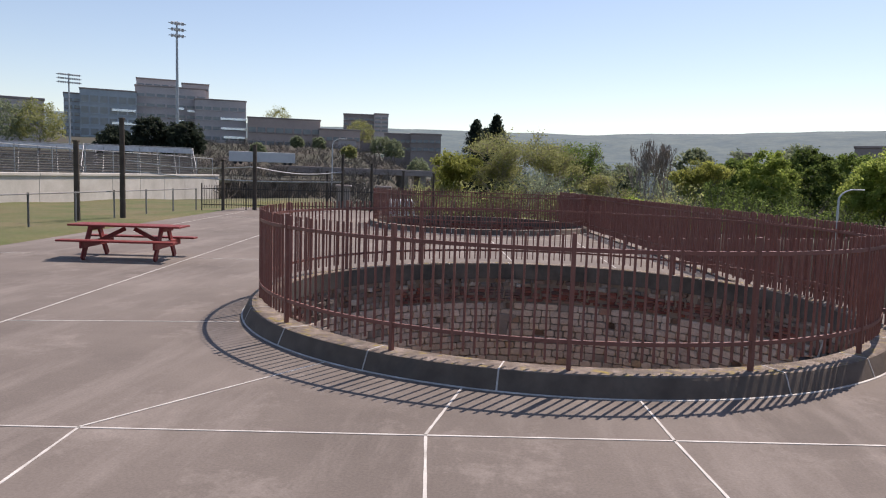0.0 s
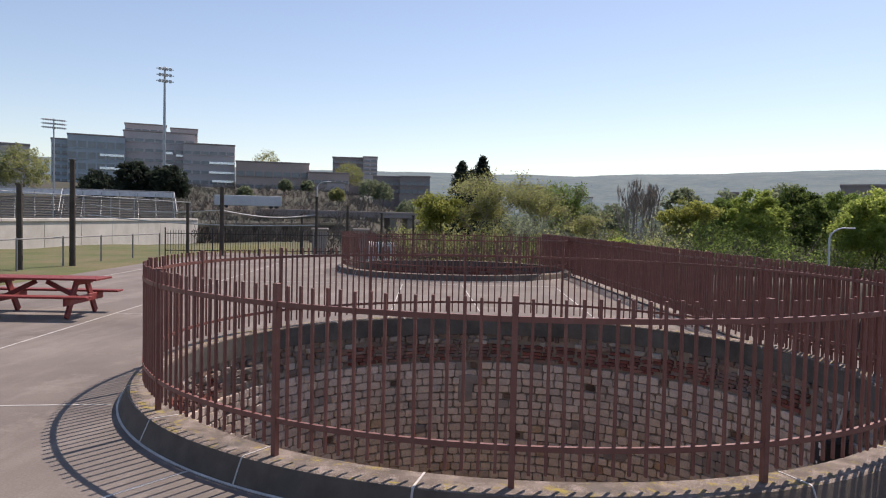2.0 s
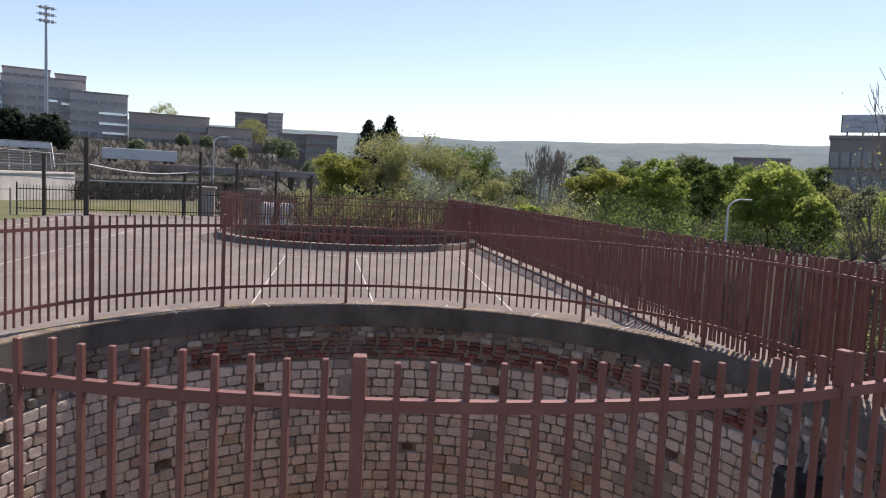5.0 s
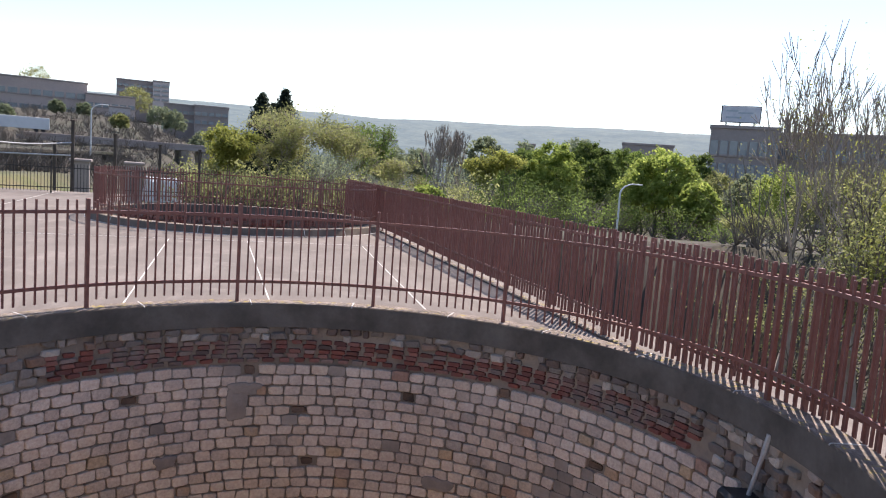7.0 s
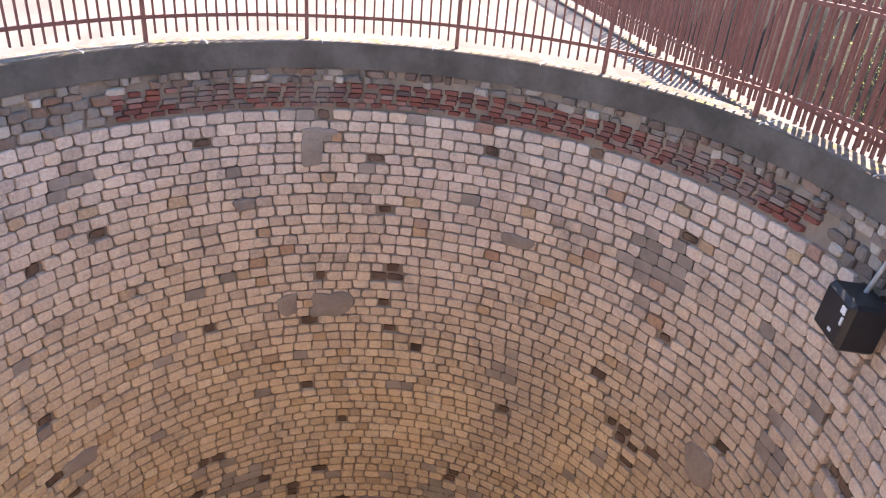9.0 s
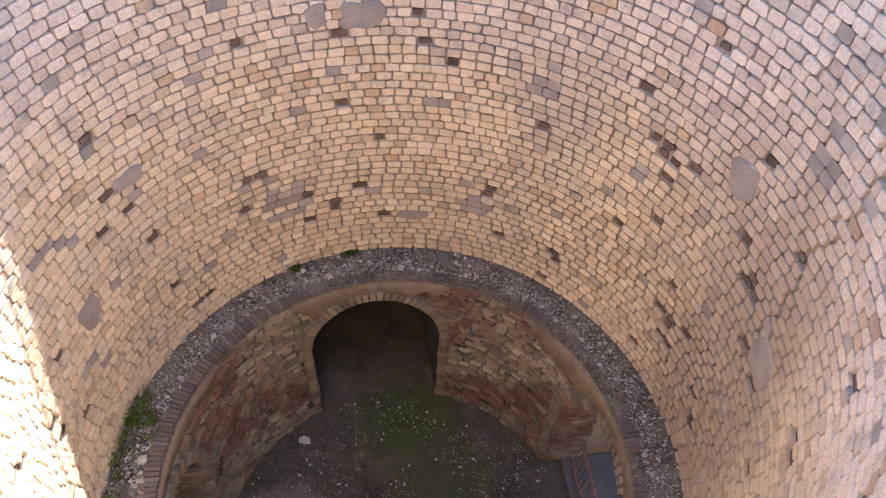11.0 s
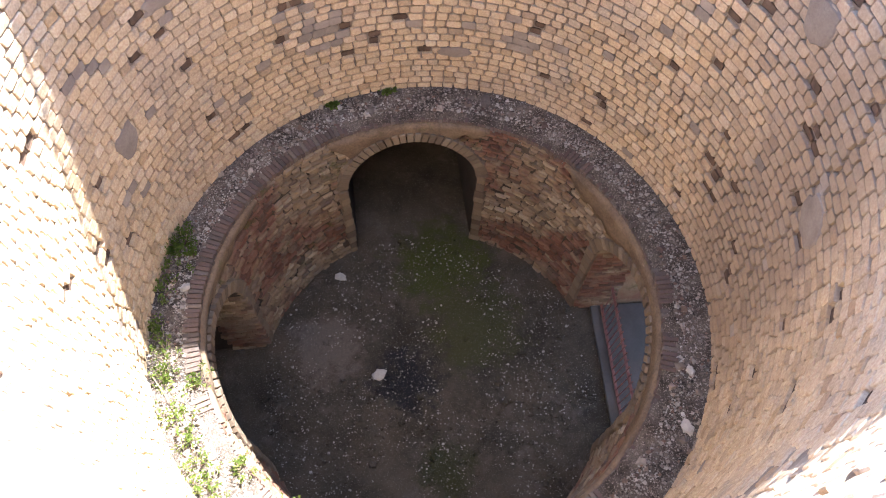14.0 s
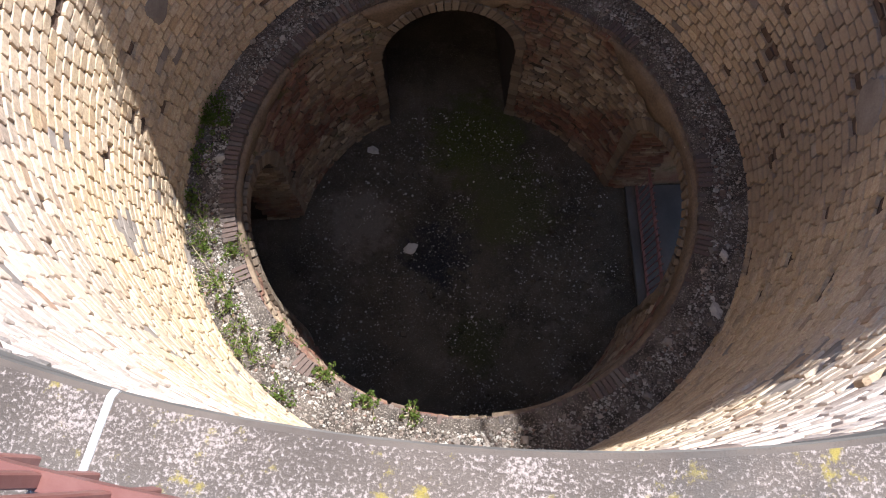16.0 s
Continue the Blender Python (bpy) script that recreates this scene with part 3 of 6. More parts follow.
def straight_fence():
    """The long fence along the plaza's edge, on its own low kerb."""
    u = 4.60
    f = thing("iron_fence", "long straight brown-red iron picket fence along the plaza edge", "fence", uv(u, 0), TILT, "edge fences")
    k = tagged(new("kerb_3"), "thin concrete footing strip under the edge fence", "kerb", kind="structure")
    k.matrix_world = pose(*uv(u, 0), 0, 0, TILT)
    for i in range(14):
        y0 = 1.45 + 3.02 * i if i < 7 else -1.45 - 3.02 * (i - 6)
        hang("kerb_length", KERB_BAR, k, pose(0, y0 + 1.51, 0))
    far = []
    for i in range(26):
        y = -22 + 1.8 * i
        hang("post", EDGE_POST, f, pose(0, y, 0))
        for zc in (Z_RAIL_TOP, 0.32):
            hang("rail", RAIL_BAR, f, pose(0, y + 0.9, zc))
        for j in range(1, 16):
            yy = y + 0.1125 * j
            if -3 < yy < 24:
                hang("picket", EDGE_PICKET, f, pose(0, yy, rng.uniform(-0.006, 0.006), rng.uniform(-0.5, 0.5), rng.uniform(-0.5, 0.5)))
            else:
                far.append(yy)
    vs, fs = [], []
    for yy in far:
        o = len(vs)
        vs += [(sx_, yy + sy_, z) for z in (EDGE_LOW, Z_TOP) for sx_, sy_ in ((-0.019, -0.012), (0.019, -0.012), (0.019, 0.012), (-0.019, 0.012))]
        fs += [(o, o + 1, o + 5, o + 4), (o + 1, o + 2, o + 6, o + 5), (o + 2, o + 3, o + 7, o + 6), (o + 3, o, o + 4, o + 7), (o + 4, o + 5, o + 6, o + 7), (o + 3, o + 2, o + 1, o)]
    hang("far_pickets", meshed("far_pickets", vs, fs, M["iron"]), f, kind="stuff")
    return f


def as_mesh(bm, name, material):
    me = bpy.data.meshes.new(name)
    bm.to_mesh(me)
    bm.free()
    me.materials.append(material)
    return me


KERB_BAR = as_mesh(box(0.20, 3.0, 0.3, (0, 0, -0.115), 0.012), "kerb_length", M["kerb"])
RAIL_BAR = as_mesh(box(0.032, 1.8, 0.04), "rail", M["iron"])
straight_fence()

# ---- the shaft of the first furnace ----
Z_BAND, Z_LEDGE, R_LEDGE, R_LIP, Z_FLOOR, R_FLOOR = -0.11, -8.59, 4.313, 3.57, -12.67, 3.49


def r_wall(z):
    return R_IN + 0.03 + (R_LEDGE - R_IN - 0.03) * (z - Z_BAND) / (Z_LEDGE - Z_BAND)


def block(a, z, da, dz, r, proud, rnd, wonk=0.12, inset=0.22):
    """A rough-faced block on a curved wall: back, shoulder and face rings. Angles in radians."""
    vs = []
    jit = [(rnd.uniform(-wonk, wonk), rnd.uniform(-wonk, wonk)) for _ in range(4)]
    tilt = [rnd.uniform(-0.2, 0.2) * proud for _ in range(4)]
    cut = rnd.uniform(0.16, 0.34)
    ring = ((-1 + cut, -1, 0), (1 - cut, -1, 1), (1, -1 + cut, 1), (1, 1 - cut, 2), (1 - cut, 1, 2), (-1 + cut, 1, 3), (-1, 1 - cut, 3), (-1, -1 + cut, 0))
    for depth, k in ((-0.05, 1.0), (proud * 0.55, 0.98), (proud, 1.0 - inset)):
        for ca, cz, s in ring:
            aa = a + da / 2 * (ca * k + jit[s][0] * 0.8)
            zz = z + dz / 2 * (cz * k + jit[s][1])
            rr = r - depth - (tilt[s] if depth == proud else 0)
            vs.append((rr * math.cos(aa), rr * math.sin(aa), zz))
    fs = []
    for lv in (0, 8):
        for s in range(8):
            t = (s + 1) % 8
            fs.append((lv + t, lv + s, lv + 8 + s, lv + 8 + t))
    fs.append(tuple(range(23, 15, -1)))
    return vs, fs


class Pile:
    """Many blocks gathered into one mesh."""

    def __init__(self):
        self.v, self.f = [], []

    def add(self, vf):
        o = len(self.v)
        self.v += vf[0]
        self.f += [tuple(i + o for i in q) for q in vf[1]]


def shaft():
    rnd = random.Random(5)
    wall = tagged(new("wall_shaft"), "round shaft wall of squared sandstone with brick and rubble courses near its rim", "wall", kind="structure")
    vs, fs = revolve([(R_IN + 0.065, Z_BAND + 0.02), (R_LEDGE + 0.04, Z_LEDGE - 0.15), (R_LEDGE + 0.9, Z_LEDGE - 0.15), (R_IN + 0.8, Z_BAND + 0.02)], 0, 360, 144)
    hang("mortar_bed", meshed("mortar_bed", vs, fs, M["mortar"]), wall)
    joined, patches, rubble, bricks, cavities, n = Pile(), Pile(), Pile(), Pile(), Pile(), 0
    # rubble course under the ring
    for z0, dz in ((-0.17, 0.12), (-0.265, 0.11)):
        a = 0.0
        while a < 2 * math.pi - 0.02:
            da = rnd.uniform(0.022, 0.062)
            if rnd.random() > 0.2:
                rubble.add(block(a + da / 2, z0 + rnd.uniform(-0.015, 0.015), da * 0.86, dz * rnd.uniform(0.65, 1.0), r_wall(z0) + 0.02, rnd.uniform(0.02, 0.06), rnd, 0.25, 0.3))
            a += da
    # thin red bricks, or more rubble where the bricks run out
    z = -0.335
    while z > -0.63:
        a = rnd.uniform(0, 0.03)
        while a < 2 * math.pi - 0.05:
            deg = math.degrees(a)
            if 14 < deg < 132 or 168 < deg < 240:
                da = rnd.uniform(0.034, 0.048)
                if noise.noise((math.cos(a) * 5, math.sin(a) * 5, z * 6)) < 0.52 and rnd.random() > 0.05:
                    bricks.add(block(a + da / 2, z, da * 0.94, 0.057, r_wall(z) + 0.03, rnd.uniform(0.028, 0.05), rnd, 0.14, 0.12))
            a += 0.047
        z -= 0.064
    for z0 in (-0.36, -0.47, -0.58):
        a = 0.0
        while a < 2 * math.pi - 0.02:
            da = rnd.uniform(0.03, 0.062)
            deg = math.degrees(a)
            if not (14 < deg + 3 and deg < 131 or 167 < deg + 3 and deg < 239) and rnd.random() > 0.15:
                rubble.add(block(a + da / 2, z0, da * 0.88, 0.115, r_wall(z0) + 0.02, rnd.uniform(0.02, 0.06), rnd, 0.22, 0.28))
            a += da
    # squared courses
    z = -0.655
    row = 0
    while z > Z_LEDGE + 0.05:
        dz = rnd.uniform(0.138, 0.158)
        zc = z - dz / 2
        r = r_wall(zc)
        a = rnd.uniform(0, 0.06)
        end = a + 2 * math.pi - 0.03
        while a < end:
            da = rnd.uniform(0.041, 0.061)
            if a + da > end:
                da = end - a + 0.02
            ac = a + da / 2
            deg = math.degrees(ac) % 360
            p = noise.noise((math.cos(ac) * 3.2, math.sin(ac) * 3.2, zc * 0.9 + 7))
            hole = noise.noise((math.cos(ac) * 9, math.sin(ac) * 9, zc * 4.0)) > 0.52 or (2 < deg < 9 and -0.95 < zc < -0.6)
            if hole and rnd.random() < 0.75 or rnd.random() < 0.003:
                # a lost stone: shallow recess behind the face, the hole's shade put into its colour
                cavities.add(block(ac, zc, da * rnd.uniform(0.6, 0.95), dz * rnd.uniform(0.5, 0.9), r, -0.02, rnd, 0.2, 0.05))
            elif (p > 0.50 and rnd.random() < 0.6) or rnd.random() < 0.012:
                patches.add(block(ac, zc, da * 1.0, dz * 1.0, r, 0.008, rnd, 0.05, 0.05))
            else:
                worn = 0.05 if zc < -6.4 and noise.noise((math.cos(ac) * 2, math.sin(ac) * 2, zc)) > -0.2 else 0.0
                vf = block(ac, zc + rnd.uniform(-0.004, 0.004), da * (0.935 - worn), dz * (0.92 - worn), r, rnd.uniform(0.014, 0.024), rnd, 0.13, 0.11)
                if n < 300 and 40 < deg < 140 and rnd.random() < 0.9:
                    hang("stone", meshed("stone", *vf, M["stone"]), wall)
                    n += 1
                else:
                    joined.add(vf)
            a += da
        z -= dz + 0.003
        row += 1
    hang("stone_courses", meshed("stone_courses", joined.v, joined.f, M["stone_j"]), wall, kind="stuff")
    hang("mortar_patches", meshed("mortar_patches", patches.v, patches.f, M["patch"]), wall, kind="stuff")
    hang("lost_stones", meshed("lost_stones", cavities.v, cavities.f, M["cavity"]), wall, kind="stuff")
    hang("rubble_course", meshed("rubble_course", rubble.v, rubble.f, M["rubble_j"]), wall, kind="stuff")
    hang("brick_band", meshed("brick_band", bricks.v, bricks.f, M["brick"]), wall, kind="stuff")
    # larger mended places
    for deg, zc, wd, hd in ((97.5, -3.60, 0.62, 0.42), (101, -1.18, 0.30, 0.55), (100, -0.98, 0.46, 0.2), (106, -3.55, 0.3, 0.36), (147, -4.9, 0.5, 0.28), (88, -7.65, 0.62, 0.22), (20, -3.9, 0.5, 0.5), (-2, -5.3, 0.6, 0.55), (165, -6.2, 0.45, 0.5), (113, -1.9, 0.3, 0.2), (63, -2.2, 0.45, 0.22)):
        pl = Pile()
        vs, fs, m = [], [], 22
        r0 = r_wall(zc)
        for ringk, dep in ((1.0, 0.0), (0.9, 0.036), (0.5, 0.045)):
            for s in range(m):
                t = 2 * math.pi * s / m
                q = ringk * (1 + 0.38 * noise.noise((math.cos(t) * 1.6 + deg, math.sin(t) * 1.6, zc)))
                ca, cz = math.cos(t), math.sin(t)
                sq = 1 / max(abs(ca), abs(cz)) ** 0.6
                aa, zz = radians(deg) + q * sq * ca * wd / 2 / r0, zc + q * sq * cz * hd / 2
                rr = r0 - dep - 0.006 * noise.noise((aa * 30, zz * 9, 0))
                vs.append((rr * math.cos(aa), rr * math.sin(aa), zz))
        for lv in (0, m):
            fs += [(lv + (s + 1) % m, lv + s, lv + m + s, lv + m + (s + 1) % m) for s in range(m)]
        fs.append(tuple(2 * m + s for s in range(m))[::-1])
        pl.add((vs, fs))
        hang("mended_patch", meshed("mended_patch", pl.v, pl.f, M["patch"]), wall, label="grey mortar patch")
    return wall


shaft()

# ---- ledge and lower chamber ----
vs, fs = revolve([(R_LEDGE + 0.1, Z_LEDGE + 0.02), (R_LIP + 0.22, Z_LEDGE), (R_LIP + 0.02, Z_LEDGE - 0.025), (R_LIP + 0.02, Z_LEDGE - 0.3), (R_LEDGE + 0.1, Z_LEDGE - 0.3)], 0, 360, 120)
ledge = tagged(new("ledge", meshed("ledge", vs, fs, M["ledge"])), "gravelly ledge ring strewn with dry litter inside the shaft", "ledge", kind="structure")
rnd = random.Random(8)
lip = meshed("brick", *(lambda b: ([tuple(v.co) for v in b.verts], [tuple(v.index for v in f.verts) for f in b.faces]))(box(0.235, 0.066, 0.10, (0, 0, 0), 0.006)), M["brick_low"])
LIP_BRICK = bpy.data.meshes["brick"]


def brick_obj_mat(name, tones):
    w = Nodes(name)
    c = w.ramp(w.rnd_object(), tones)
    fine = w.noise(30, 6, 0.7)
    c = w.mix(0.45, c, w.ramp(fine, [(0.28, (0.32, 0.32, 0.32)), (0.72, (0.66, 0.66, 0.66))]), "OVERLAY")
    return w.done(c, 0.92, fine, 0.6, 0.012)


LIP_BRICK.materials.clear()
LIP_BRICK.materials.append(brick_obj_mat("edge_brick", [(0, (0.12, 0.09, 0.08)), (0.4, (0.16, 0.115, 0.10)), (0.75, (0.10, 0.085, 0.078)), (1, (0.20, 0.165, 0.145))]))
M["jamb"] = brick_obj_mat("weathered_arch_stone", [(0, (0.160, 0.120, 0.086)), (0.4, (0.232, 0.180, 0.132)), (0.7, (0.128, 0.096, 0.074)), (1, (0.272, 0.220, 0.164))])
N_LIP = 290
for i in range(N_LIP):
    a = 360 * i / N_LIP
    hang("brick", LIP_BRICK, ledge, pose(*ring_pt(a, R_LIP + 0.115 + rnd.uniform(-0.012, 0.012)), Z_LEDGE - (0.03 if 118 < a < 200 or noise.noise((a * 0.07, 0, 0)) > 0.25 else 0.075) + rnd.uniform(-0.014, 0.012), rnd.uniform(-2, 2), rnd.uniform(-2, 2), a + rnd.uniform(-1, 1)))

ARCHES = ((99.5, 1.27), (190.5, 1.27), (6.5, 1.5))  # bearings and half widths of the three openings


def arch_z(s, half):
    """Height of an opening's edge at s metres off its axis."""
    return -10.16 + 1.05 * math.sqrt(max(0.0, 1 - (s / half) ** 2))


def foot_z(deg, r):
    for c, half in ARCHES:
        d = (deg - c + 180) % 360 - 180
        s = r * math.sin(radians(d))
        if abs(d) < 60 and abs(s) < half:
            return arch_z(s, half)
    return None


def r_low(z):
    return R_LIP + (R_FLOOR - R_LIP) * (z - Z_LEDGE) / (Z_FLOOR - Z_LEDGE)


def lower_wall():
    rnd = random.Random(21)
    wall = tagged(new("wall_chamber"), "smoke-stained brick and rubble wall of the lower chamber with arched openings", "wall", kind="structure")
    vs, fs, cols = [], [], []
    n = 720
    for i in range(n):
        deg = 360 * i / n
        z = foot_z(deg, 3.5)
        z = Z_FLOOR - 0.05 if z is None else z
        ca, sa = math.cos(radians(deg)), math.sin(radians(deg))
        ri, ro = r_low(z) + 0.045, 4.1
        vs += [((R_LIP + 0.045) * ca, (R_LIP + 0.045) * sa, Z_LEDGE - 0.08), (ri * ca, ri * sa, z), (ro * ca, ro * sa, z), (ro * ca, ro * sa, Z_LEDGE - 0.08)]
    for i in range(n):
        j = (i + 1) % n
        for s in range(4):
            t = (s + 1) % 4
            fs.append((i * 4 + s, i * 4 + t, j * 4 + t, j * 4 + s))
    hang("mortar_bed", meshed("mortar_bed", vs, fs, M["mortar_low"]), wall)
    low = Pile()
    z = Z_LEDGE - 0.10
    while z > Z_FLOOR + 0.02:
        dz = rnd.uniform(0.075, 0.125)
        a = rnd.uniform(0, 0.05)
        while a < 2 * math.pi - 0.03:
            red = noise.noise((math.cos(a) * 2.6, math.sin(a) * 2.6, z * 0.8 + 4)) > 0.12
            da = rnd.uniform(0.052, 0.066) if red else rnd.uniform(0.034, 0.092)
            zc = z - dz / 2
            edges = [foot_z(math.degrees(a + da * k), 3.5) for k in (0, 0.5, 1)]
            free = all(v is None or zc - dz / 2 > v for v in edges)
            if free and rnd.random() > 0.06:
                zj = zc + 0.012 * noise.noise((a * 9, z * 3, 0))
                low.add(block(a + da / 2, zj, da * rnd.uniform(0.82, 0.93), dz * rnd.uniform(0.68, 0.86), r_low(zc) + 0.02, rnd.uniform(0.015, 0.065), rnd, 0.24, 0.2))
            a += da
        z -= dz
    hang("chamber_masonry", meshed("chamber_masonry", low.v, low.f, M["brick_low"]), wall, kind="stuff")
    # arch stones and jamb stones of the openings
    for c, half in ARCHES:
        for k in range(-15, 16):
            t = k / 15 * 0.97
            s = half * math.sin(t * math.pi / 2)
            z = arch_z(s, half)
            a = c + math.degrees(math.asin(s / 3.5))
            bm = box(0.16, 0.115, 0.24, (0, 0, 0.10), 0.01)
            hang("arch_brick", as_mesh(bm, "arch_brick", M["jamb"]), wall, pose(*ring_pt(a, 3.545), z, 0, 0, 0) @ pose(0, 0, 0, 0, 0, a) @ pose(0, 0, 0, -t * 68, 0, 0))
        for side in (-1, 1):
            a = c + side * math.degrees(math.asin((half + 0.06) / 3.5))
            z = Z_FLOOR
            while z < -10.3:
                h = rnd.uniform(0.16, 0.28)
                bm = box(0.16, rnd.uniform(0.14, 0.24), h * 0.94, (0, side * 0.03, h / 2), 0.015)
                hang("jamb_stone", as_mesh(bm, "jamb_stone", M["jamb"]), wall, pose(*ring_pt(a, 3.53), z, 0, 0, a))
                z += h
    return wall


lower_wall()


def render_band(a0, a1, deep):
    """Old lime render clinging under the lip, with a broken lower edge, stopped at the openings."""
    vs, fs = [], []
    n = int((a1 - a0) * 1.6)
    for i in range(n + 1):
        deg = a0 + (a1 - a0) * i / n
        fade = min(1.0, (i + 1) / 10, (n + 1 - i) / 10)
        p = (math.cos(radians(deg)) * 3, math.sin(radians(deg)) * 3)
        bot = Z_LEDGE - 0.14 - fade * deep * (0.8 + 0.7 * noise.noise((*p, 1.0)) + 0.5 * noise.noise((p[0] * 4, p[1] * 4, 3.0)))
        f = foot_z(deg, 3.5)
        bot = min(Z_LEDGE - 0.15, bot if f is None else max(bot, f + 0.012))
        top = Z_LEDGE - 0.085
        for k, r in ((0, 0.01), (0.0, -0.052), (0.35, -0.062), (0.75, -0.06), (1.0, -0.045), (1.0, 0.01)):
            z = top + (bot - top) * k
            rr = r_low(z) + r - 0.012 * noise.noise((p[0] * 2.4, p[1] * 2.4, z * 2.4))
            vs.append((rr * math.cos(radians(deg)), rr * math.sin(radians(deg)), z))
    for i in range(n):
        fs += [(i * 6 + k, i * 6 + k + 1, i * 6 + k + 7, i * 6 + k + 6) for k in range(5)]
    hang("render_patch", meshed("render_patch", vs, fs, M["plaster"], True), bpy.data.objects["wall_chamber"], label="stained orange-brown lime render")


render_band(-80, 52, 0.55)
render_band(76, 124, 0.42)
render_band(150, 214, 0.22)


def reveal_bricks(c, half, side, zt):
    """Coursed bricks lining one jamb of a passage."""
    rnd = random.Random(int(c))
    vs, fs = [], []
    z = Z_FLOOR
    row = 0
    while z < zt:
        x = 3.30 - 0.12 * (row % 2)
        while x < 3.85:
            ln = rnd.uniform(0.2, 0.27)
            b = box(ln * 0.93, 0.09, 0.075, (x + ln / 2, side * (half - 0.02 + rnd.uniform(-0.015, 0.01)), z + 0.045), 0.008)
            o = len(vs)
            vs += [tuple(v.co) for v in b.verts]
            fs += [tuple(v.index + o for v in f.verts) for f in b.faces]
            b.free()
            x += ln
        z += 0.092
        row += 1
    hang("reveal_bricks", meshed("reveal_bricks", vs, fs, M["brick_low"]), bpy.data.objects["wall_chamber"], pose(0, 0, 0, 0, 0, c), kind="stuff")


reveal_bricks(*ARCHES[1], -1, -10.2)
reveal_bricks(*ARCHES[2], 1, -10.2)


def passage(c, half, length, name, label, closed=True):
    """An arched passage behind an opening, along its bearing."""
    prof = [(-half, Z_FLOOR - 0.1)] + [(s, arch_z(s, half)) for s in [half * math.sin((k / 14 - 0.5) * math.pi) for k in range(15)]] + [(half, Z_FLOOR - 0.1)]
    vs, fs = [], []
    k = len(prof)
    for e in (0.0, 0.25):
        for x in (None, 3.5 + length):
            for s, z in prof:
                g = 1 + e / half
                x0 = math.sqrt(3.52 ** 2 - s * s) if x is None else x
                vs.append((x0, s * g, z + (e if z > Z_FLOOR else 0)))
    for i in range(k - 1):
        fs += [(i, i + 1, k + i + 1, k + i), (2 * k + i, 3 * k + i, 3 * k + i + 1, 2 * k + i + 1), (k + i, k + i + 1, 3 * k + i + 1, 3 * k + i)]
    # closed passages have their depth shade put into near-black walls, the open one keeps brick
    ob = new(name, meshed(name, vs, fs, M["near_black" if closed else "brick_low"]))
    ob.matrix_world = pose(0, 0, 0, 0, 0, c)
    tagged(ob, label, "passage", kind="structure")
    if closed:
        part("end_wall", box(0.3, 3.6, 4.0, (3.5 + length + 0.15, 0, -10.7)), M["near_black"], ob)
    return ob


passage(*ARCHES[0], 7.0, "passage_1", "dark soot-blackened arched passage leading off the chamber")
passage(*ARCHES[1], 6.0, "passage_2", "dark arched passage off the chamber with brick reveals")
passage(*ARCHES[2], 2.2, "passage_3", "short arched passage letting daylight onto the chamber floor", False)
floor_bm = bmesh.new()
bmesh.ops.create_grid(floor_bm, x_segments=60, y_segments=60, size=11.5)
for v in floor_bm.verts:
    v.co.z = Z_FLOOR + 0.05 * noise.noise((v.co.x * 0.8, v.co.y * 0.8, 0)) + 0.02 * noise.noise((v.co.x * 3, v.co.y * 3, 3))
tagged(new("floor", as_mesh(floor_bm, "floor", M["floor"])), "damp earth chamber floor with moss and scattered litter", "floor", kind="structure")


def second_shaft():
    rnd = random.Random(31)
    wall = tagged(new("wall_second_shaft"), "dark brick-lined wall of the second shaft", "wall", kind="structure")
    wall.matrix_world = pose(*PIT_TWO, 0)
    vs, fs = revolve([(R_IN + 0.09, -0.10), (R_LEDGE, -9.0), (R_LEDGE + 0.5, -9.0), (R_IN + 0.7, -0.10)], 0, 360, 96)
    hang("mortar_bed", meshed("mortar_bed", vs, fs, M["mortar"]), wall)
    vs, fs = revolve([(0.01, -8.8), (R_LEDGE, -8.8), (R_LEDGE, -9.0), (0.01, -9.0)], 0, 360, 48)
    hang("shaft_bottom", meshed("shaft_bottom", vs, fs, M["floor"]), wall)
    pl = Pile()
    z = -0.19
    while z > -2.6:
        a = 0.0
        while a < 2 * math.pi - 0.02:
            da = rnd.uniform(0.045, 0.07)
            if rnd.random() > 0.05:
                pl.add(block(a + da / 2, z, da * 0.92, 0.12, r_wall(z) + 0.02, rnd.uniform(0.02, 0.05), rnd, 0.12, 0.15))
            a += da
        z -= 0.14
    hang("brick_courses", meshed("brick_courses", pl.v, pl.f, M["brick"]), wall, kind="stuff")


second_shaft()

# ---- outer faces of the platform ----
skirt = tagged(new("wall_platform"), "old masonry retaining wall carrying the plaza", "wall", kind="structure")
skirt.matrix_world = pose(0, 0, 0, 0, 0, TILT)
h = 13.0
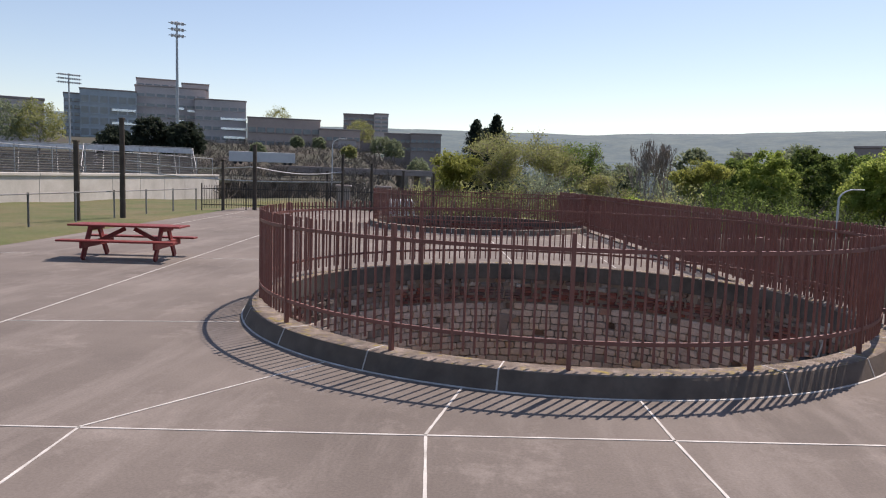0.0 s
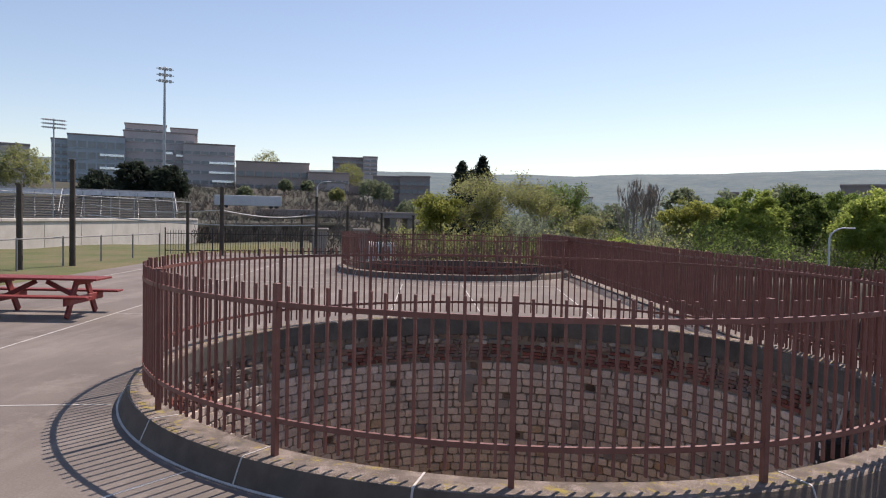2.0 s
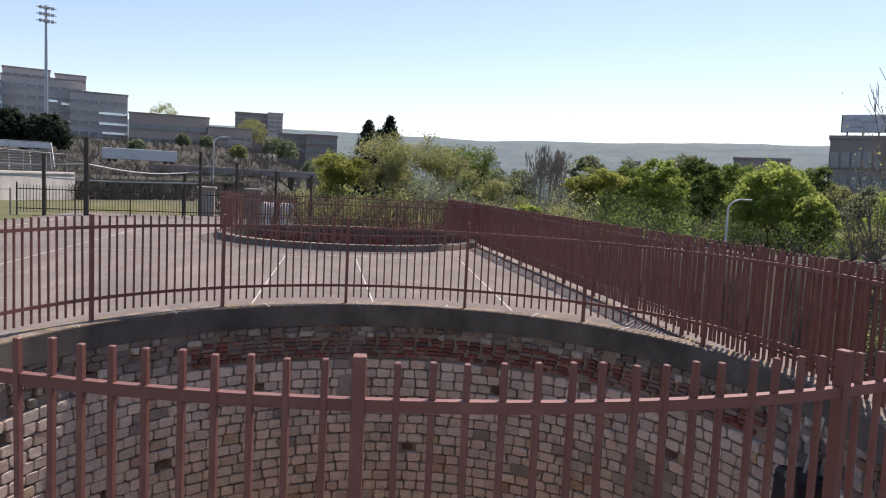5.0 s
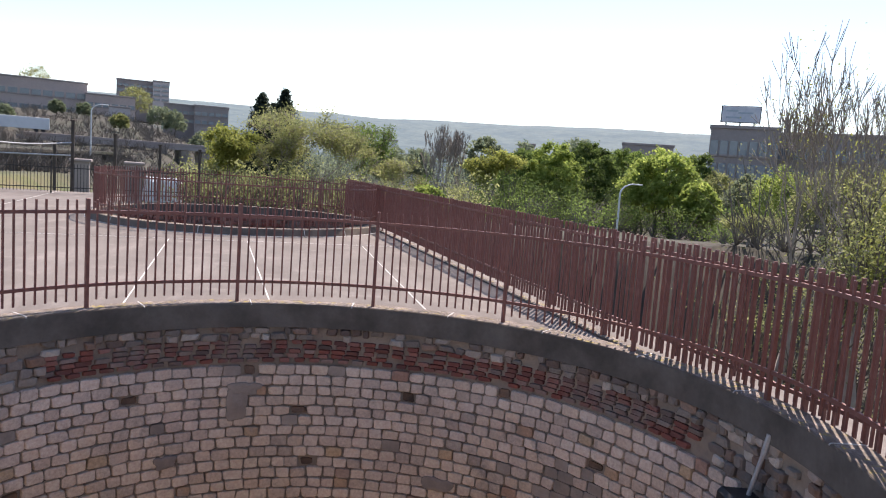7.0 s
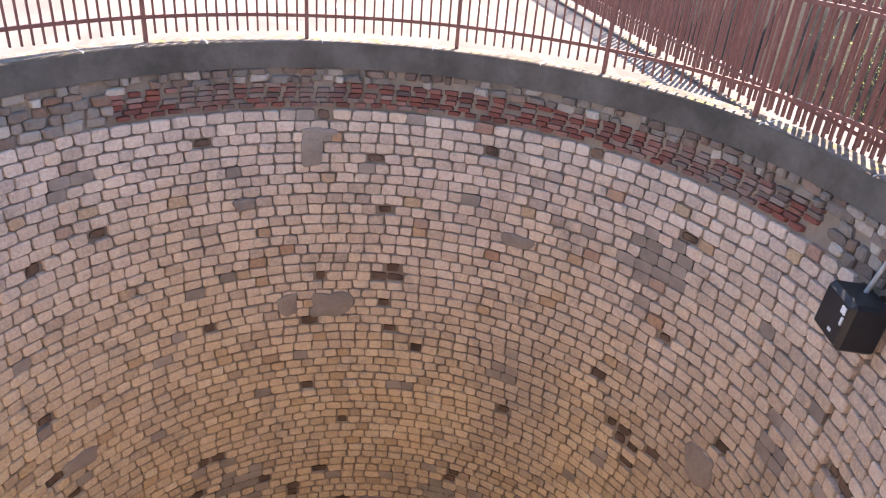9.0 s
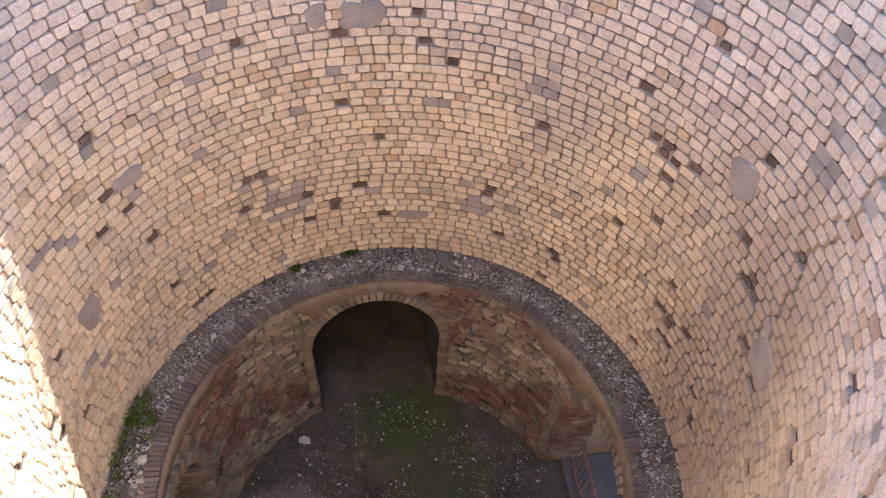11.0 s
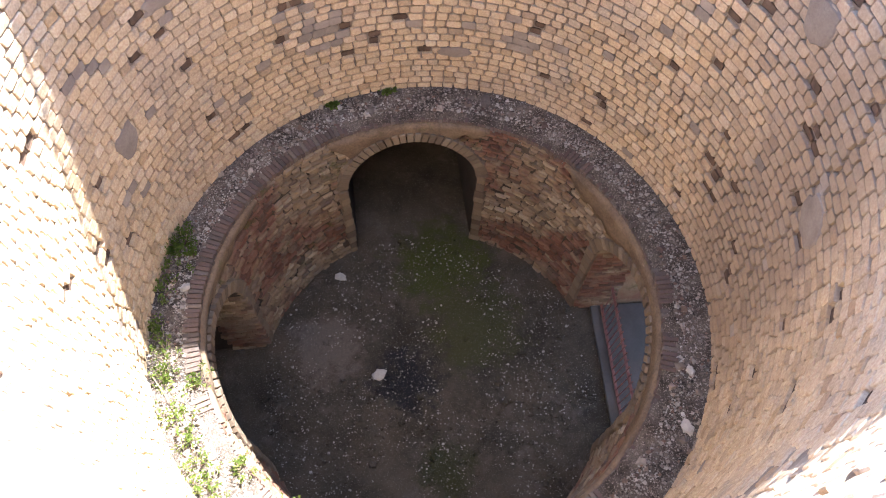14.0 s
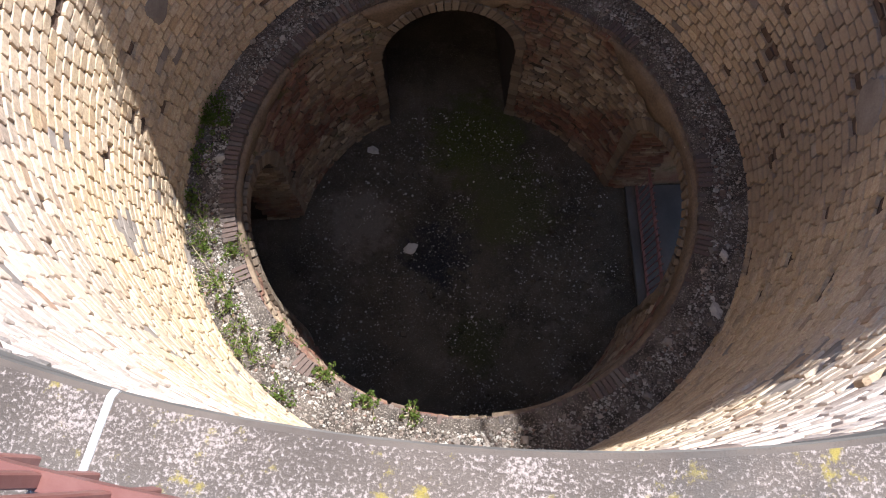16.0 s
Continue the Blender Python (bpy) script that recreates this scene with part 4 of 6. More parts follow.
for lx, ly, lz, at in (
    (0.5, -2.0 - V0, h, (U1 - 0.2, (V0 - 2.0) / 2, -h / 2 - 0.254)),
    (0.5, V_PIT - 2.6, h, (U1 - 0.2, (V_PIT + 2.6) / 2, -h / 2 - 0.254)),
    (0.5, 4.6, 9.2, (U1 - 0.2, 0.3, -4.6 - 0.254)),
    (U1 - U0, 0.5, h, ((U0 + U1) / 2, V0 + 0.25, -h / 2 - 0.254)),
    (U1 + 4.6, 0.5, h, ((U1 - 4.6) / 2, V_PIT - 0.25, -h / 2 - 0.254)),
    (0.5, V1 - V_PIT, h, (-4.85, (V1 + V_PIT) / 2, -h / 2 - 0.254)),
    (-4.6 - U0, 0.5, h, ((U0 - 4.6) / 2, V1 - 0.25, -h / 2 - 0.254)),
    (0.5, V1 - V0, h, (U0 + 0.25, (V0 + V1) / 2, -h / 2 - 0.254)),
):
    part("masonry_face", box(lx, ly, lz, at), M["retaining"], skirt)


# ---- the ground ----
def sstep(a, b, x):
    t = min(1.0, max(0.0, (x - a) / (b - a)))
    return t * t * (3 - 2 * t)


def land(x, y):
    """Height of the land outside the platform."""
    u, v = x * PU.x + y * PU.y, x * PV.x + y * PV.y
    az, r = math.degrees(math.atan2(x + 0.3, y + 9)), math.hypot(x + 0.3, y + 9)
    left = sstep(U0 + 3, U0 - 0.2, u)
    far = sstep(V1 - 1, V1 + 1, v) * (1 - left)
    near = sstep(V0 + 1, V0 - 1, v) * (1 - left)
    d_right = max(0.0, u - U1)
    low = -12.8 + 7.8 * sstep(9, 42, math.hypot(d_right, max(0, v - 12), max(0, -12 - v)))
    hl = -0.30 * sstep(0, 16, U0 - u) - 1.6 * sstep(45, 120, r)
    hf = -1.2 - 3.2 * sstep(40, 110, r)
    z = left * (hl - 0.03) + (1 - left) * (max(far, near) * hf + (1 - max(far, near)) * low)
    hill = sstep(-3, -15, az) * sstep(-120, -60, az)
    z += hill * (18.5 * sstep(110, 400, r) + 26 * sstep(420, 900, r))
    z += (1 - hill) * -1.5 * sstep(120, 400, r)
    ridge = 1 + 0.07 * noise.noise((x * 0.0011, y * 0.0011, 2)) + 0.03 * noise.noise((x * 0.006, y * 0.006, 5)) + 0.010 * noise.noise((x * 0.03, y * 0.03, 8))
    z += (182 * ridge + 14 * sstep(0, 30, az)) * sstep(1500, 2700, r) * (1 - hill * 0.25)
    return z + (0.25 * noise.noise((x * 0.12, y * 0.12, 1)) * sstep(18, 40, r) if r < 500 else 0)


def ground_sheet():
    rings = [0, 0.5, 1.2, 2.2, 3.5, 5, 7, 9.5, 12.5, 16, 20, 25, 31, 38, 47, 58, 72, 90, 112, 140, 175, 215, 265, 325, 400, 500, 620, 780, 980, 1230, 1500, 1800, 2050, 2300, 2500, 2650, 2750, 2900, 3200, 3700, 4300]
    per = []
    for (ax, ay), (bx, by), n in (((U0, V0), (U1, V0), 50), ((U1, V0), (U1, V1), 110), ((U1, V1), (U0, V1), 110), ((U0, V1), (U0, V0), 110)):
        per += [(ax + (bx - ax) * i / n, ay + (by - ay) * i / n) for i in range(n)]
    cu, cv, hu, hv = (U0 + U1) / 2, (V0 + V1) / 2, (U1 - U0) / 2, (V1 - V0) / 2
    vs, fs, n = [], [], len(per)
    for d in rings:
        for u, v in per:
            du, dv = (u - cu) / hu, (v - cv) / hv
            s = math.hypot(du, dv)
            pu, pv = u + du / s * d * 1.2, v + dv / s * d * 1.2
            if d > 200:
                k = min(1.0, (d - 200) / 800)
                ang = math.atan2(pv - cv, pu - cu)
                pu, pv = pu * (1 - k) + (cu + d * 1.15 * math.cos(ang)) * k, pv * (1 - k) + (cv + d * 1.15 * math.sin(ang)) * k
            x, y, _ = uv(pu, pv)
            vs.append((x, y, land(x, y) if d > 0 else land(x, y) - 0.05))
    for i in range(len(rings) - 1):
        for j in range(n):
            k = (j + 1) % n
            fs.append((i * n + j, (i + 1) * n + j, (i + 1) * n + k, i * n + k))
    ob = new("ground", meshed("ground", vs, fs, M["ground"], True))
    return tagged(ob, "grass verge, brown scrub slopes and haze-tinted wooded hills", "ground", kind="structure")


ground_sheet()
bank = tagged(new("ground_bank", as_mesh(box(U1 + 4.6, V1 - V_PIT + 0.4, 0.6, ((U1 - 4.6) / 2, (V1 + V_PIT) / 2 + 0.1, -1.7)), "ground_bank", M["ground"])), "scrubby bank behind the second ring", "bank", kind="structure")
bank.matrix_world = pose(0, 0, 0, 0, 0, TILT)
CAM0 = Vector((-0.4, -9.5, 2.0))


def bearing(az, dist, elev=None):
    """A place by its bearing from the plaza (clockwise from +y), its distance and its angle above the horizon."""
    x, y = CAM0.x + dist * math.sin(radians(az)), CAM0.y + dist * math.cos(radians(az))
    return (x, y, land(x, y) if elev is None else CAM0.z + dist * math.tan(radians(elev)))


# ---- trees ----
def tubes(segments, sides=4):
    vs, fs = [], []
    for p, q, r0, r1 in segments:
        d = (q - p).normalized()
        s = d.cross(Vector((0.31, 0.2, 0.93))).normalized()
        t = d.cross(s)
        o = len(vs)
        for c, r in ((p, r0), (q, r1)):
            for k in range(sides):
                a = 2 * math.pi * k / sides
                vs.append(c + s * (r * math.cos(a)) + t * (r * math.sin(a)))
        fs += [(o + k, o + (k + 1) % sides, o + sides + (k + 1) % sides, o + sides + k) for k in range(sides)]
    return vs, fs


def limbs(rnd, base, height, spread, levels, thick, lean=0.0, fork=0.28, splits=(2, 4), least=0.02):
    """Tapered trunk and limbs, growing upward and outward; returns segments and twig ends."""
    segs, tips = [], []

    def grow(p, d, length, r, lv):
        steps = 3 if lv < 2 else 2
        for s in range(steps):
            q = p + d * (length / steps)
            r2 = r * (0.86 if s < steps - 1 else 0.72)
            segs.append((p, q, max(r, least), max(r2, least * 0.7)))
            if lv > 0 and lv < levels and rnd.random() < 0.55:
                side = Vector((rnd.uniform(-1, 1), rnd.uniform(-1, 1), rnd.uniform(0.0, 0.7))).normalized()
                grow(q, (d * 0.55 + side * spread).normalized(), length * rnd.uniform(0.5, 0.7), r2 * 0.6, lv + 1)
            p, r = q, r2
            d = (d + Vector((rnd.uniform(-1, 1), rnd.uniform(-1, 1), rnd.uniform(-0.1, 0.4))) * 0.16).normalized()
        if lv >= levels:
            tips.append(p)
            return
        for _ in range(rnd.randint(*splits)):
            side = Vector((rnd.uniform(-1, 1), rnd.uniform(-1, 1), rnd.uniform(-0.1, 0.6))).normalized()
            grow(p, (d * 0.8 + side * spread).normalized(), length * rnd.uniform(0.6, 0.85), r * 0.66, lv + 1)

    grow(Vector(base), Vector((lean, lean * 0.5, 1)).normalized(), height * fork, thick, 0)
    return segs, tips


def leaves(rnd, centres, n, spread, size, flat=0.6):
    """Small leaf faces scattered round the given places, each turned its own way."""
    k = len(centres)
    c = np.array([tuple(p) for p in centres])
    g = np.random.RandomState(rnd.randint(0, 10 ** 6))
    pick = c[g.randint(0, k, n)] + g.normal(0, 1, (n, 3)) * np.array([spread, spread, spread * flat])
    a, b = g.normal(0, 1, (n, 3)), g.normal(0, 1, (n, 3))
    a /= np.linalg.norm(a, axis=1)[:, None]
    b -= a * (a * b).sum(1)[:, None]
    b /= np.linalg.norm(b, axis=1)[:, None]
    s = size * g.uniform(0.6, 1.3, (n, 1))
    a, b = a * s, b * s * 0.62
    vs = np.stack([pick - a, pick + b * 0.9, pick + a, pick - b * 0.9], 1).reshape(-1, 3)
    return vs.tolist(), [(4 * i, 4 * i + 1, 4 * i + 2, 4 * i + 3) for i in range(n)]


def tree(seed, at, top, half, leaf, n, size, label, low=0.25, name="tree", group="", bare=False, levels=4, kick=0.62, least=0.022):
    """A broadleaf tree: top is its height over the sea of ground, half the half width of its crown."""
    rnd = random.Random(seed)
    ht = top - at[2]
    ob = thing(name, label, "tree", at, rnd.uniform(0, 360), group)
    segs, tips = limbs(rnd, (0, 0, -0.3), ht, kick, levels, max(0.12, ht * 0.022), rnd.uniform(-0.05, 0.05), low + 0.08, (2, 3) if levels > 4 else (2, 4), least)
    mx = max(q.z for _, q, _, _ in segs)
    wd = sorted(math.hypot(q.x, q.y) for _, q, _, _ in segs)[int(len(segs) * 0.93)]
    sc = Vector((half / wd, half / wd, ht * 0.97 / mx))

    def fix(p):
        return Vector((p.x * sc.x, p.y * sc.y, p.z * sc.z))

    segs = [(fix(p), fix(q), r0, r1) for p, q, r0, r1 in segs]
    vs, fs = tubes(segs, 4)
    hang("trunk", meshed("trunk", vs, fs, M["twig"] if bare else M["bark"], True), ob)
    if leaf:
        cs = [fix(p) for p in tips] + [q for _, q, _, r1 in segs if r1 < max(least, ht * 0.006)]
        vs, fs = leaves(rnd, cs, n, half * 0.075, size)
        hang("crown", meshed("crown", vs, fs, M[leaf]), ob)
    return ob


def dome_tree(seed, at, top, half, leaf, n, size, label, name="tree", group="", skirt_z=0.10):
    """A full-leaved tree with a lumpy rounded crown built of many clumps."""
    rnd = random.Random(seed)
    ht = top - at[2]
    ob = thing(name, label, "tree", at, rnd.uniform(0, 360), group)
    segs, tips = limbs(rnd, (0, 0, -0.3), ht * 0.85, 0.6, 3, ht * 0.024, 0.0, 0.3)
    vs, fs = tubes(segs, 5)
    hang("trunk", meshed("trunk", vs, fs, M["bark"], True), ob)
    z0 = ht * skirt_z
    cs, mid, up = [], z0 + (ht - z0) * 0.42, (ht - z0) * 0.58
    for i in range(30):
        t = (i + 0.5) / 30
        a, el = 2.4 * i + seed, math.asin(1.55 * t - 0.55)
        k = rnd.uniform(0.66, 0.84)
        c = Vector((half * k * math.cos(a) * math.cos(el), half * k * math.sin(a) * math.cos(el), mid + up * k * math.sin(el) * (1 if el > 0 else 0.72)))
        rad = half * rnd.uniform(0.20, 0.34)
        for _ in range(16):
            d = Vector((rnd.gauss(0, 1), rnd.gauss(0, 1), rnd.gauss(0.3, 1))).normalized()
            cs.append(c + d * rad * rnd.uniform(0.45, 1.05))
    vs, fs = leaves(rnd, cs, int(n * 1.4), half * 0.06, size * 0.85, 0.75)
    hang("crown", meshed("crown", vs, fs, M[leaf]), ob)
    return ob


def spruce(seed, at, top, half, label):
    rnd = random.Random(seed)
    ht = top - at[2]
    ob = thing("spruce_tree", label, "tree", at, 0, "spruces")
    part("trunk", rod((0, 0, -0.3), (0, 0, ht * 0.97), ht * 0.018, 0.02, 7), M["bark"], ob)
    cs = []
    for _ in range(640):
        z = ht * (0.10 + 0.89 * rnd.random())
        k = 1 - z / ht
        rad = half * (0.01 + 0.9 * k ** 0.85) * rnd.uniform(0.5, 1.15)
        a = rnd.uniform(0, 2 * math.pi)
        for s in (0.3, 0.55, 0.8, 1.0):
            cs.append(Vector((rad * s * math.cos(a), rad * s * math.sin(a), z - rad * 0.30 * s * s)))
    cs += [Vector((0, 0, ht * s)) for s in (0.9, 0.94, 0.97, 1.0)]
    vs, fs = leaves(rnd, cs, 17000, half * 0.022, 0.16, 0.6)
    hang("crown", meshed("crown", vs, fs, M["needle"]), ob)
    return ob


def plant_trees():
    # in the dip beyond the second ring
    tree(1, bearing(-5.6, 62), 4.5, 2.6, "leaf_yellow", 13000, 0.095, "small tree in fresh yellow-green leaf behind the fence")
    tree(2, bearing(-6.8, 66), 3.2, 2.2, "leaf_yellow", 9000, 0.095, "yellow-green shrub beside the small tree")
    tree(3, bearing(0.7, 66), 6.6, 5.0, "leaf_olive", 17000, 0.085, "wide many-stemmed tree just budding olive green", levels=5, bare=True)
    tree(4, bearing(4.0, 72), 6.3, 3.2, "leaf_mid", 10000, 0.09, "tree in thin spring leaf beside the budding one", levels=5, bare=True)
    tree(5, bearing(-2.2, 63), 4.6, 2.8, "leaf_olive", 6000, 0.075, "grey budding shrub with many bare stems", levels=5, bare=True)
    tree(6, bearing(6.8, 74), 3.2, 3.0, "leaf_olive", 5000, 0.08, "brownish thicket of bare stems", levels=5, bare=True)
    tree(7, bearing(8.4, 60), 0.8, 1.6, "leaf_bright", 1500, 0.14, "low bright green bush")
    tree(8, bearing(9.6, 60), 1.0, 1.2, "leaf_bright", 900, 0.14, "low bright green bush")
    for s, (az, tp) in enumerate(((8.9, 3.7), (9.7, 3.95), (10.5, 3.8), (11.2, 3.6))):
        tree(20 + s, bearing(az, 95 + 2 * s), 2 + 95 * math.tan(radians(tp)), 1.9, None, 0, 0, "slender bare grey tree", levels=5, bare=True, group="bare trees", kick=0.42)
    spruce(31, bearing(-3.55, 112), 11.3, 8.0, "dark spruce standing above the spring trees")
    spruce(32, bearing(-1.95, 115), 12.4, 8.6, "tall dark spruce with drooping boughs")
    spruce(33, bearing(-2.8, 120), 10.6, 7.4, "dark spruce between two taller ones")
    tree(41, bearing(13.7, 78), 5.0, 2.7, "leaf_yellow", 13000, 0.095, "pale yellow-green tree with fine drooping twigs", levels=5)
    # the full-leaved row beyond the edge fence
    dome_tree(42, bearing(16.2, 108), 6.6, 4.0, "leaf_mid", 14000, 0.21, "full green tree in a leafy row")
    dome_tree(43, bearing(18.6, 104), 7.3, 4.2, "leaf_bright", 14000, 0.21, "fresh green tree in a leafy row")
    dome_tree(44, bearing(21.2, 110), 8.2, 4.6, "leaf_dark", 15000, 0.22, "dark green tree in a leafy row")
    dome_tree(45, bearing(23.6, 120), 8.4, 4.4, "leaf_mid", 12000, 0.22, "green tree behind the street lamp")
    dome_tree(46, bearing(26.2, 92), 6.7, 4.9, "leaf_bright", 18000, 0.20, "domed bright yellow-green tree on the lawn", skirt_z=0.16)
    dome_tree(47, bearing(29.0, 88), 3.4, 2.5, "leaf_bright", 8000, 0.19, "smaller rounded light green tree")
    dome_tree(48, bearing(29.0, 125), 8.3, 3.6, "leaf_dark", 9000, 0.22, "dark olive tree before the mill building")
    dome_tree(49, bearing(13.4, 150), 11.0, 4.2, "leaf_far", 5000, 0.34, "distant haze-tinted green tree")
    dome_tree(50, bearing(16.6, 160), 9.6, 5.0, "leaf_far", 5000, 0.36, "distant haze-tinted pale green tree")
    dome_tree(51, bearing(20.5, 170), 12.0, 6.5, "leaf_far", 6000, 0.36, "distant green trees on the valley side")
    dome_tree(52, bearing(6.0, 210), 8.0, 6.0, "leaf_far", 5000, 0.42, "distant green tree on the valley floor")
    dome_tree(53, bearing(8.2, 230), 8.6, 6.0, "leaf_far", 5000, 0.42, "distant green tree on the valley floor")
    # near the plaza's edge to the east
    tree(61, bearing(38.2, 37), 9.0, 4.6, "leaf_yellow", 1500, 0.05, "tall spreading tree, bare but for first buds", levels=6, bare=True, kick=0.5, least=0.014)
    tree(62, bearing(34.0, 42), 7.4, 2.6, "leaf_yellow", 900, 0.05, "slim bare tree with first pale buds", levels=5, bare=True, kick=0.5)
    tree(63, bearing(36.5, 36), 3.4, 3.4, "leaf_olive", 8000, 0.065, "tree in thin pale green leaf", levels=5)
    tree(64, bearing(41.5, 34), 3.8, 3.4, "leaf_yellow", 9000, 0.065, "tree in thin yellow-green leaf", levels=5)
    tree(65, bearing(46.0, 34), 4.2, 3.6, "leaf_olive", 7000, 0.065, "tree in thin olive leaf", levels=5)
    tree(66, bearing(32.0, 60), 0.6, 3.0, "leaf_olive", 5000, 0.08, "grey twiggy thicket on the slope", levels=5, bare=True)
    # hillside to the north-west
    for s, (az, d, tp, hw) in enumerate(((-28.2, 150, 3.9, 3.8), (-26.0, 148, 3.75, 4.0), (-30.6, 165, 3.0, 4.0))):
        dome_tree(70 + s, bearing(az, d, 0.4), 2 + d * math.tan(radians(tp)), hw, "needle", 6000, 0.33, "dark evergreen beside the stands", group="dark evergreens")
    for s, (az, d, tp, hw) in enumerate(((-18.9, 420, 5.3, 9), (-17.5, 300, 2.9, 3.5), (-15.8, 300, 2.8, 3.5), (-12.6, 380, 4.6, 8), (-11.0, 330, 3.2, 6), (-9.9, 330, 3.0, 5), (-35.4, 230, 4.6, 9), (-37.8, 230, 4.5, 9), (-8.0, 300, 1.6, 6), (-13.5, 250, 1.3, 6), (-20.5, 240, 1.2, 5))):
        p = bearing(az, d)
        ht = max(6.0, 2 + d * math.tan(radians(tp)) - p[2])
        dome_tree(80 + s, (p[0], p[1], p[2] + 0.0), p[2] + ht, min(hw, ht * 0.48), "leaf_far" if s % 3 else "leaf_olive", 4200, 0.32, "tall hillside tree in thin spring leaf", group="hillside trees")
    # before the mill
    for s, (az, d, tp, hw, lf) in enumerate(((30.4, 112, 1.5, 3.2, "leaf_olive"), (32.4, 104, 1.5, 3.4, "leaf_far"), (34.6, 96, 2.1, 4.0, "leaf_bright"), (37.6, 84, 2.3, 4.2, "leaf_olive"), (41.0, 80, 2.6, 4.4, "leaf_yellow"), (44.6, 80, 2.6, 4.4, "leaf_olive"), (48.5, 80, 2.6, 4.4, "leaf_mid"))):
        dome_tree(110 + s, bearing(az, d), 2 + d * math.tan(radians(tp)), hw, lf, 8000, 0.19, "spring tree in light leaf before the mill", group="mill trees")


plant_trees()


def scrub():
    """Bare brown brush over the slope below the buildings."""
    rnd = random.Random(55)
    segs = []
    for _ in range(1500):
        az, d = rnd.uniform(-27, -4), rnd.uniform(80, 340)
        p = Vector(bearing(az, d))
        hgt = rnd.uniform(1.2, 3.6)
        for _ in range(7):
            t = p + Vector((rnd.gauss(0, 1.0), rnd.gauss(0, 1.0), hgt * rnd.uniform(0.5, 1)))
            segs.append((p, t, 0.05, 0.02))
            segs.append((p.lerp(t, 0.5), t + Vector((rnd.gauss(0, 0.6), rnd.gauss(0, 0.6), 0.3)), 0.035, 0.015))
    vs, fs = tubes(segs, 3)
    tagged(new("brushwood", meshed("brushwood", vs, fs, M["brush"])), "bare brown brushwood over the hillside", "brush", kind="stuff")


scrub()


def undergrowth(name, label, leaf, count, seed, az, dist, size):
    """Low bushes that close the dip beyond the plaza's edge."""
    rnd = random.Random(seed)
    cs, segs = [], []
    for _ in range(count):
        p = Vector(bearing(rnd.uniform(*az), rnd.uniform(*dist)))
        h, w = rnd.uniform(*size), rnd.uniform(*size) * 0.7
        for _ in range(14):
            t = p + Vector((rnd.gauss(0, w * 0.45), rnd.gauss(0, w * 0.45), h * rnd.uniform(0.15, 1)))
            cs.append(t)
            segs.append((p, t, 0.05, 0.015))
    vs, fs = leaves(rnd, cs, count * 300, size[1] * 0.09, 0.11 if dist[0] > 50 else 0.06, 0.8) if dist[0] < 150 else leaves(rnd, cs, count * 150, size[1] * 0.09, 0.30, 0.8)
    tagged(new(name, meshed(name, vs, fs, M[leaf])), label, "bushes", kind="stuff")
    vs, fs = tubes(segs, 3)
    tagged(new(name + "_stems", meshed(name + "_stems", vs, fs, M["brush"])), "bare grey stems of the undergrowth", "stems", kind="stuff")


def far_woods():
    """Tree clumps over the valley and the far ridge's slope, haze put into their colour."""
    rnd = random.Random(97)
    cs = []
    for _ in range(5200):
        d = 520 + 1350 * rnd.random()
        p = Vector(bearing(rnd.uniform(-10, 40), d))
        if noise.noise(p * 0.004) < -0.22:
            continue
        h = rnd.uniform(6, 15)
        cs += [p + Vector((rnd.gauss(0, 5), rnd.gauss(0, 5), h * k)) for k in (0.3, 0.6, 0.85)]
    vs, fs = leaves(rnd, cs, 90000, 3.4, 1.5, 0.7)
    tagged(new("far_woods", meshed("far_woods", vs, fs, M["leaf_haze"])), "haze-tinted blue woods over the valley toward the far ridge", "woods", kind="stuff")
    for i in range(16):
        ob = thing("far_house", "tiny pale house among the far woods", "house", bearing(rnd.uniform(-4, 20), rnd.uniform(600, 1500)), rnd.uniform(-40, 40), "far houses")
        w, d, h = rnd.uniform(9, 16), rnd.uniform(8, 11), rnd.uniform(6, 10)
        part("wall", box(w, d, h, (0, 0, h / 2), 0.1), M["b_pale"], ob)
        vs = [(-w / 2 - 0.4, -d / 2 - 0.4, h), (w / 2 + 0.4, -d / 2 - 0.4, h), (w / 2 + 0.4, d / 2 + 0.4, h), (-w / 2 - 0.4, d / 2 + 0.4, h), (-w / 2 - 0.4, 0, h + 3.5), (w / 2 + 0.4, 0, h + 3.5)]
        hang("roof", meshed("roof", vs, [(0, 1, 5, 4), (2, 3, 4, 5), (0, 4, 3), (1, 2, 5), (3, 2, 1, 0)], M["b_dark"]), ob)


undergrowth("olive_undergrowth", "olive budding undergrowth beyond the plaza", "leaf_olive", 120, 91, (-8, 13), (56, 100), (1.5, 4.2))
undergrowth("green_undergrowth", "shaded green undergrowth below the tree row", "leaf_dark", 130, 92, (12, 30), (84, 130), (2.5, 6.5))
undergrowth("bright_undergrowth", "light green bushes along the slope", "leaf_mid", 34, 93, (4, 34), (70, 120), (1.5, 4.0))
undergrowth("edge_undergrowth", "thin yellow-green brush below the plaza edge", "leaf_olive", 110, 94, (31, 54), (30, 60), (3.0, 7.0))
undergrowth("slope_undergrowth", "grey-brown brush on the slope below the edge fence", "leaf_olive", 130, 96, (24, 100), (13, 34), (2.0, 6.0))
far_woods()
undergrowth("valley_woods", "haze-tinted spring woods on the valley floor", "leaf_far", 260, 95, (-5, 32), (170, 420), (7.0, 14.0))


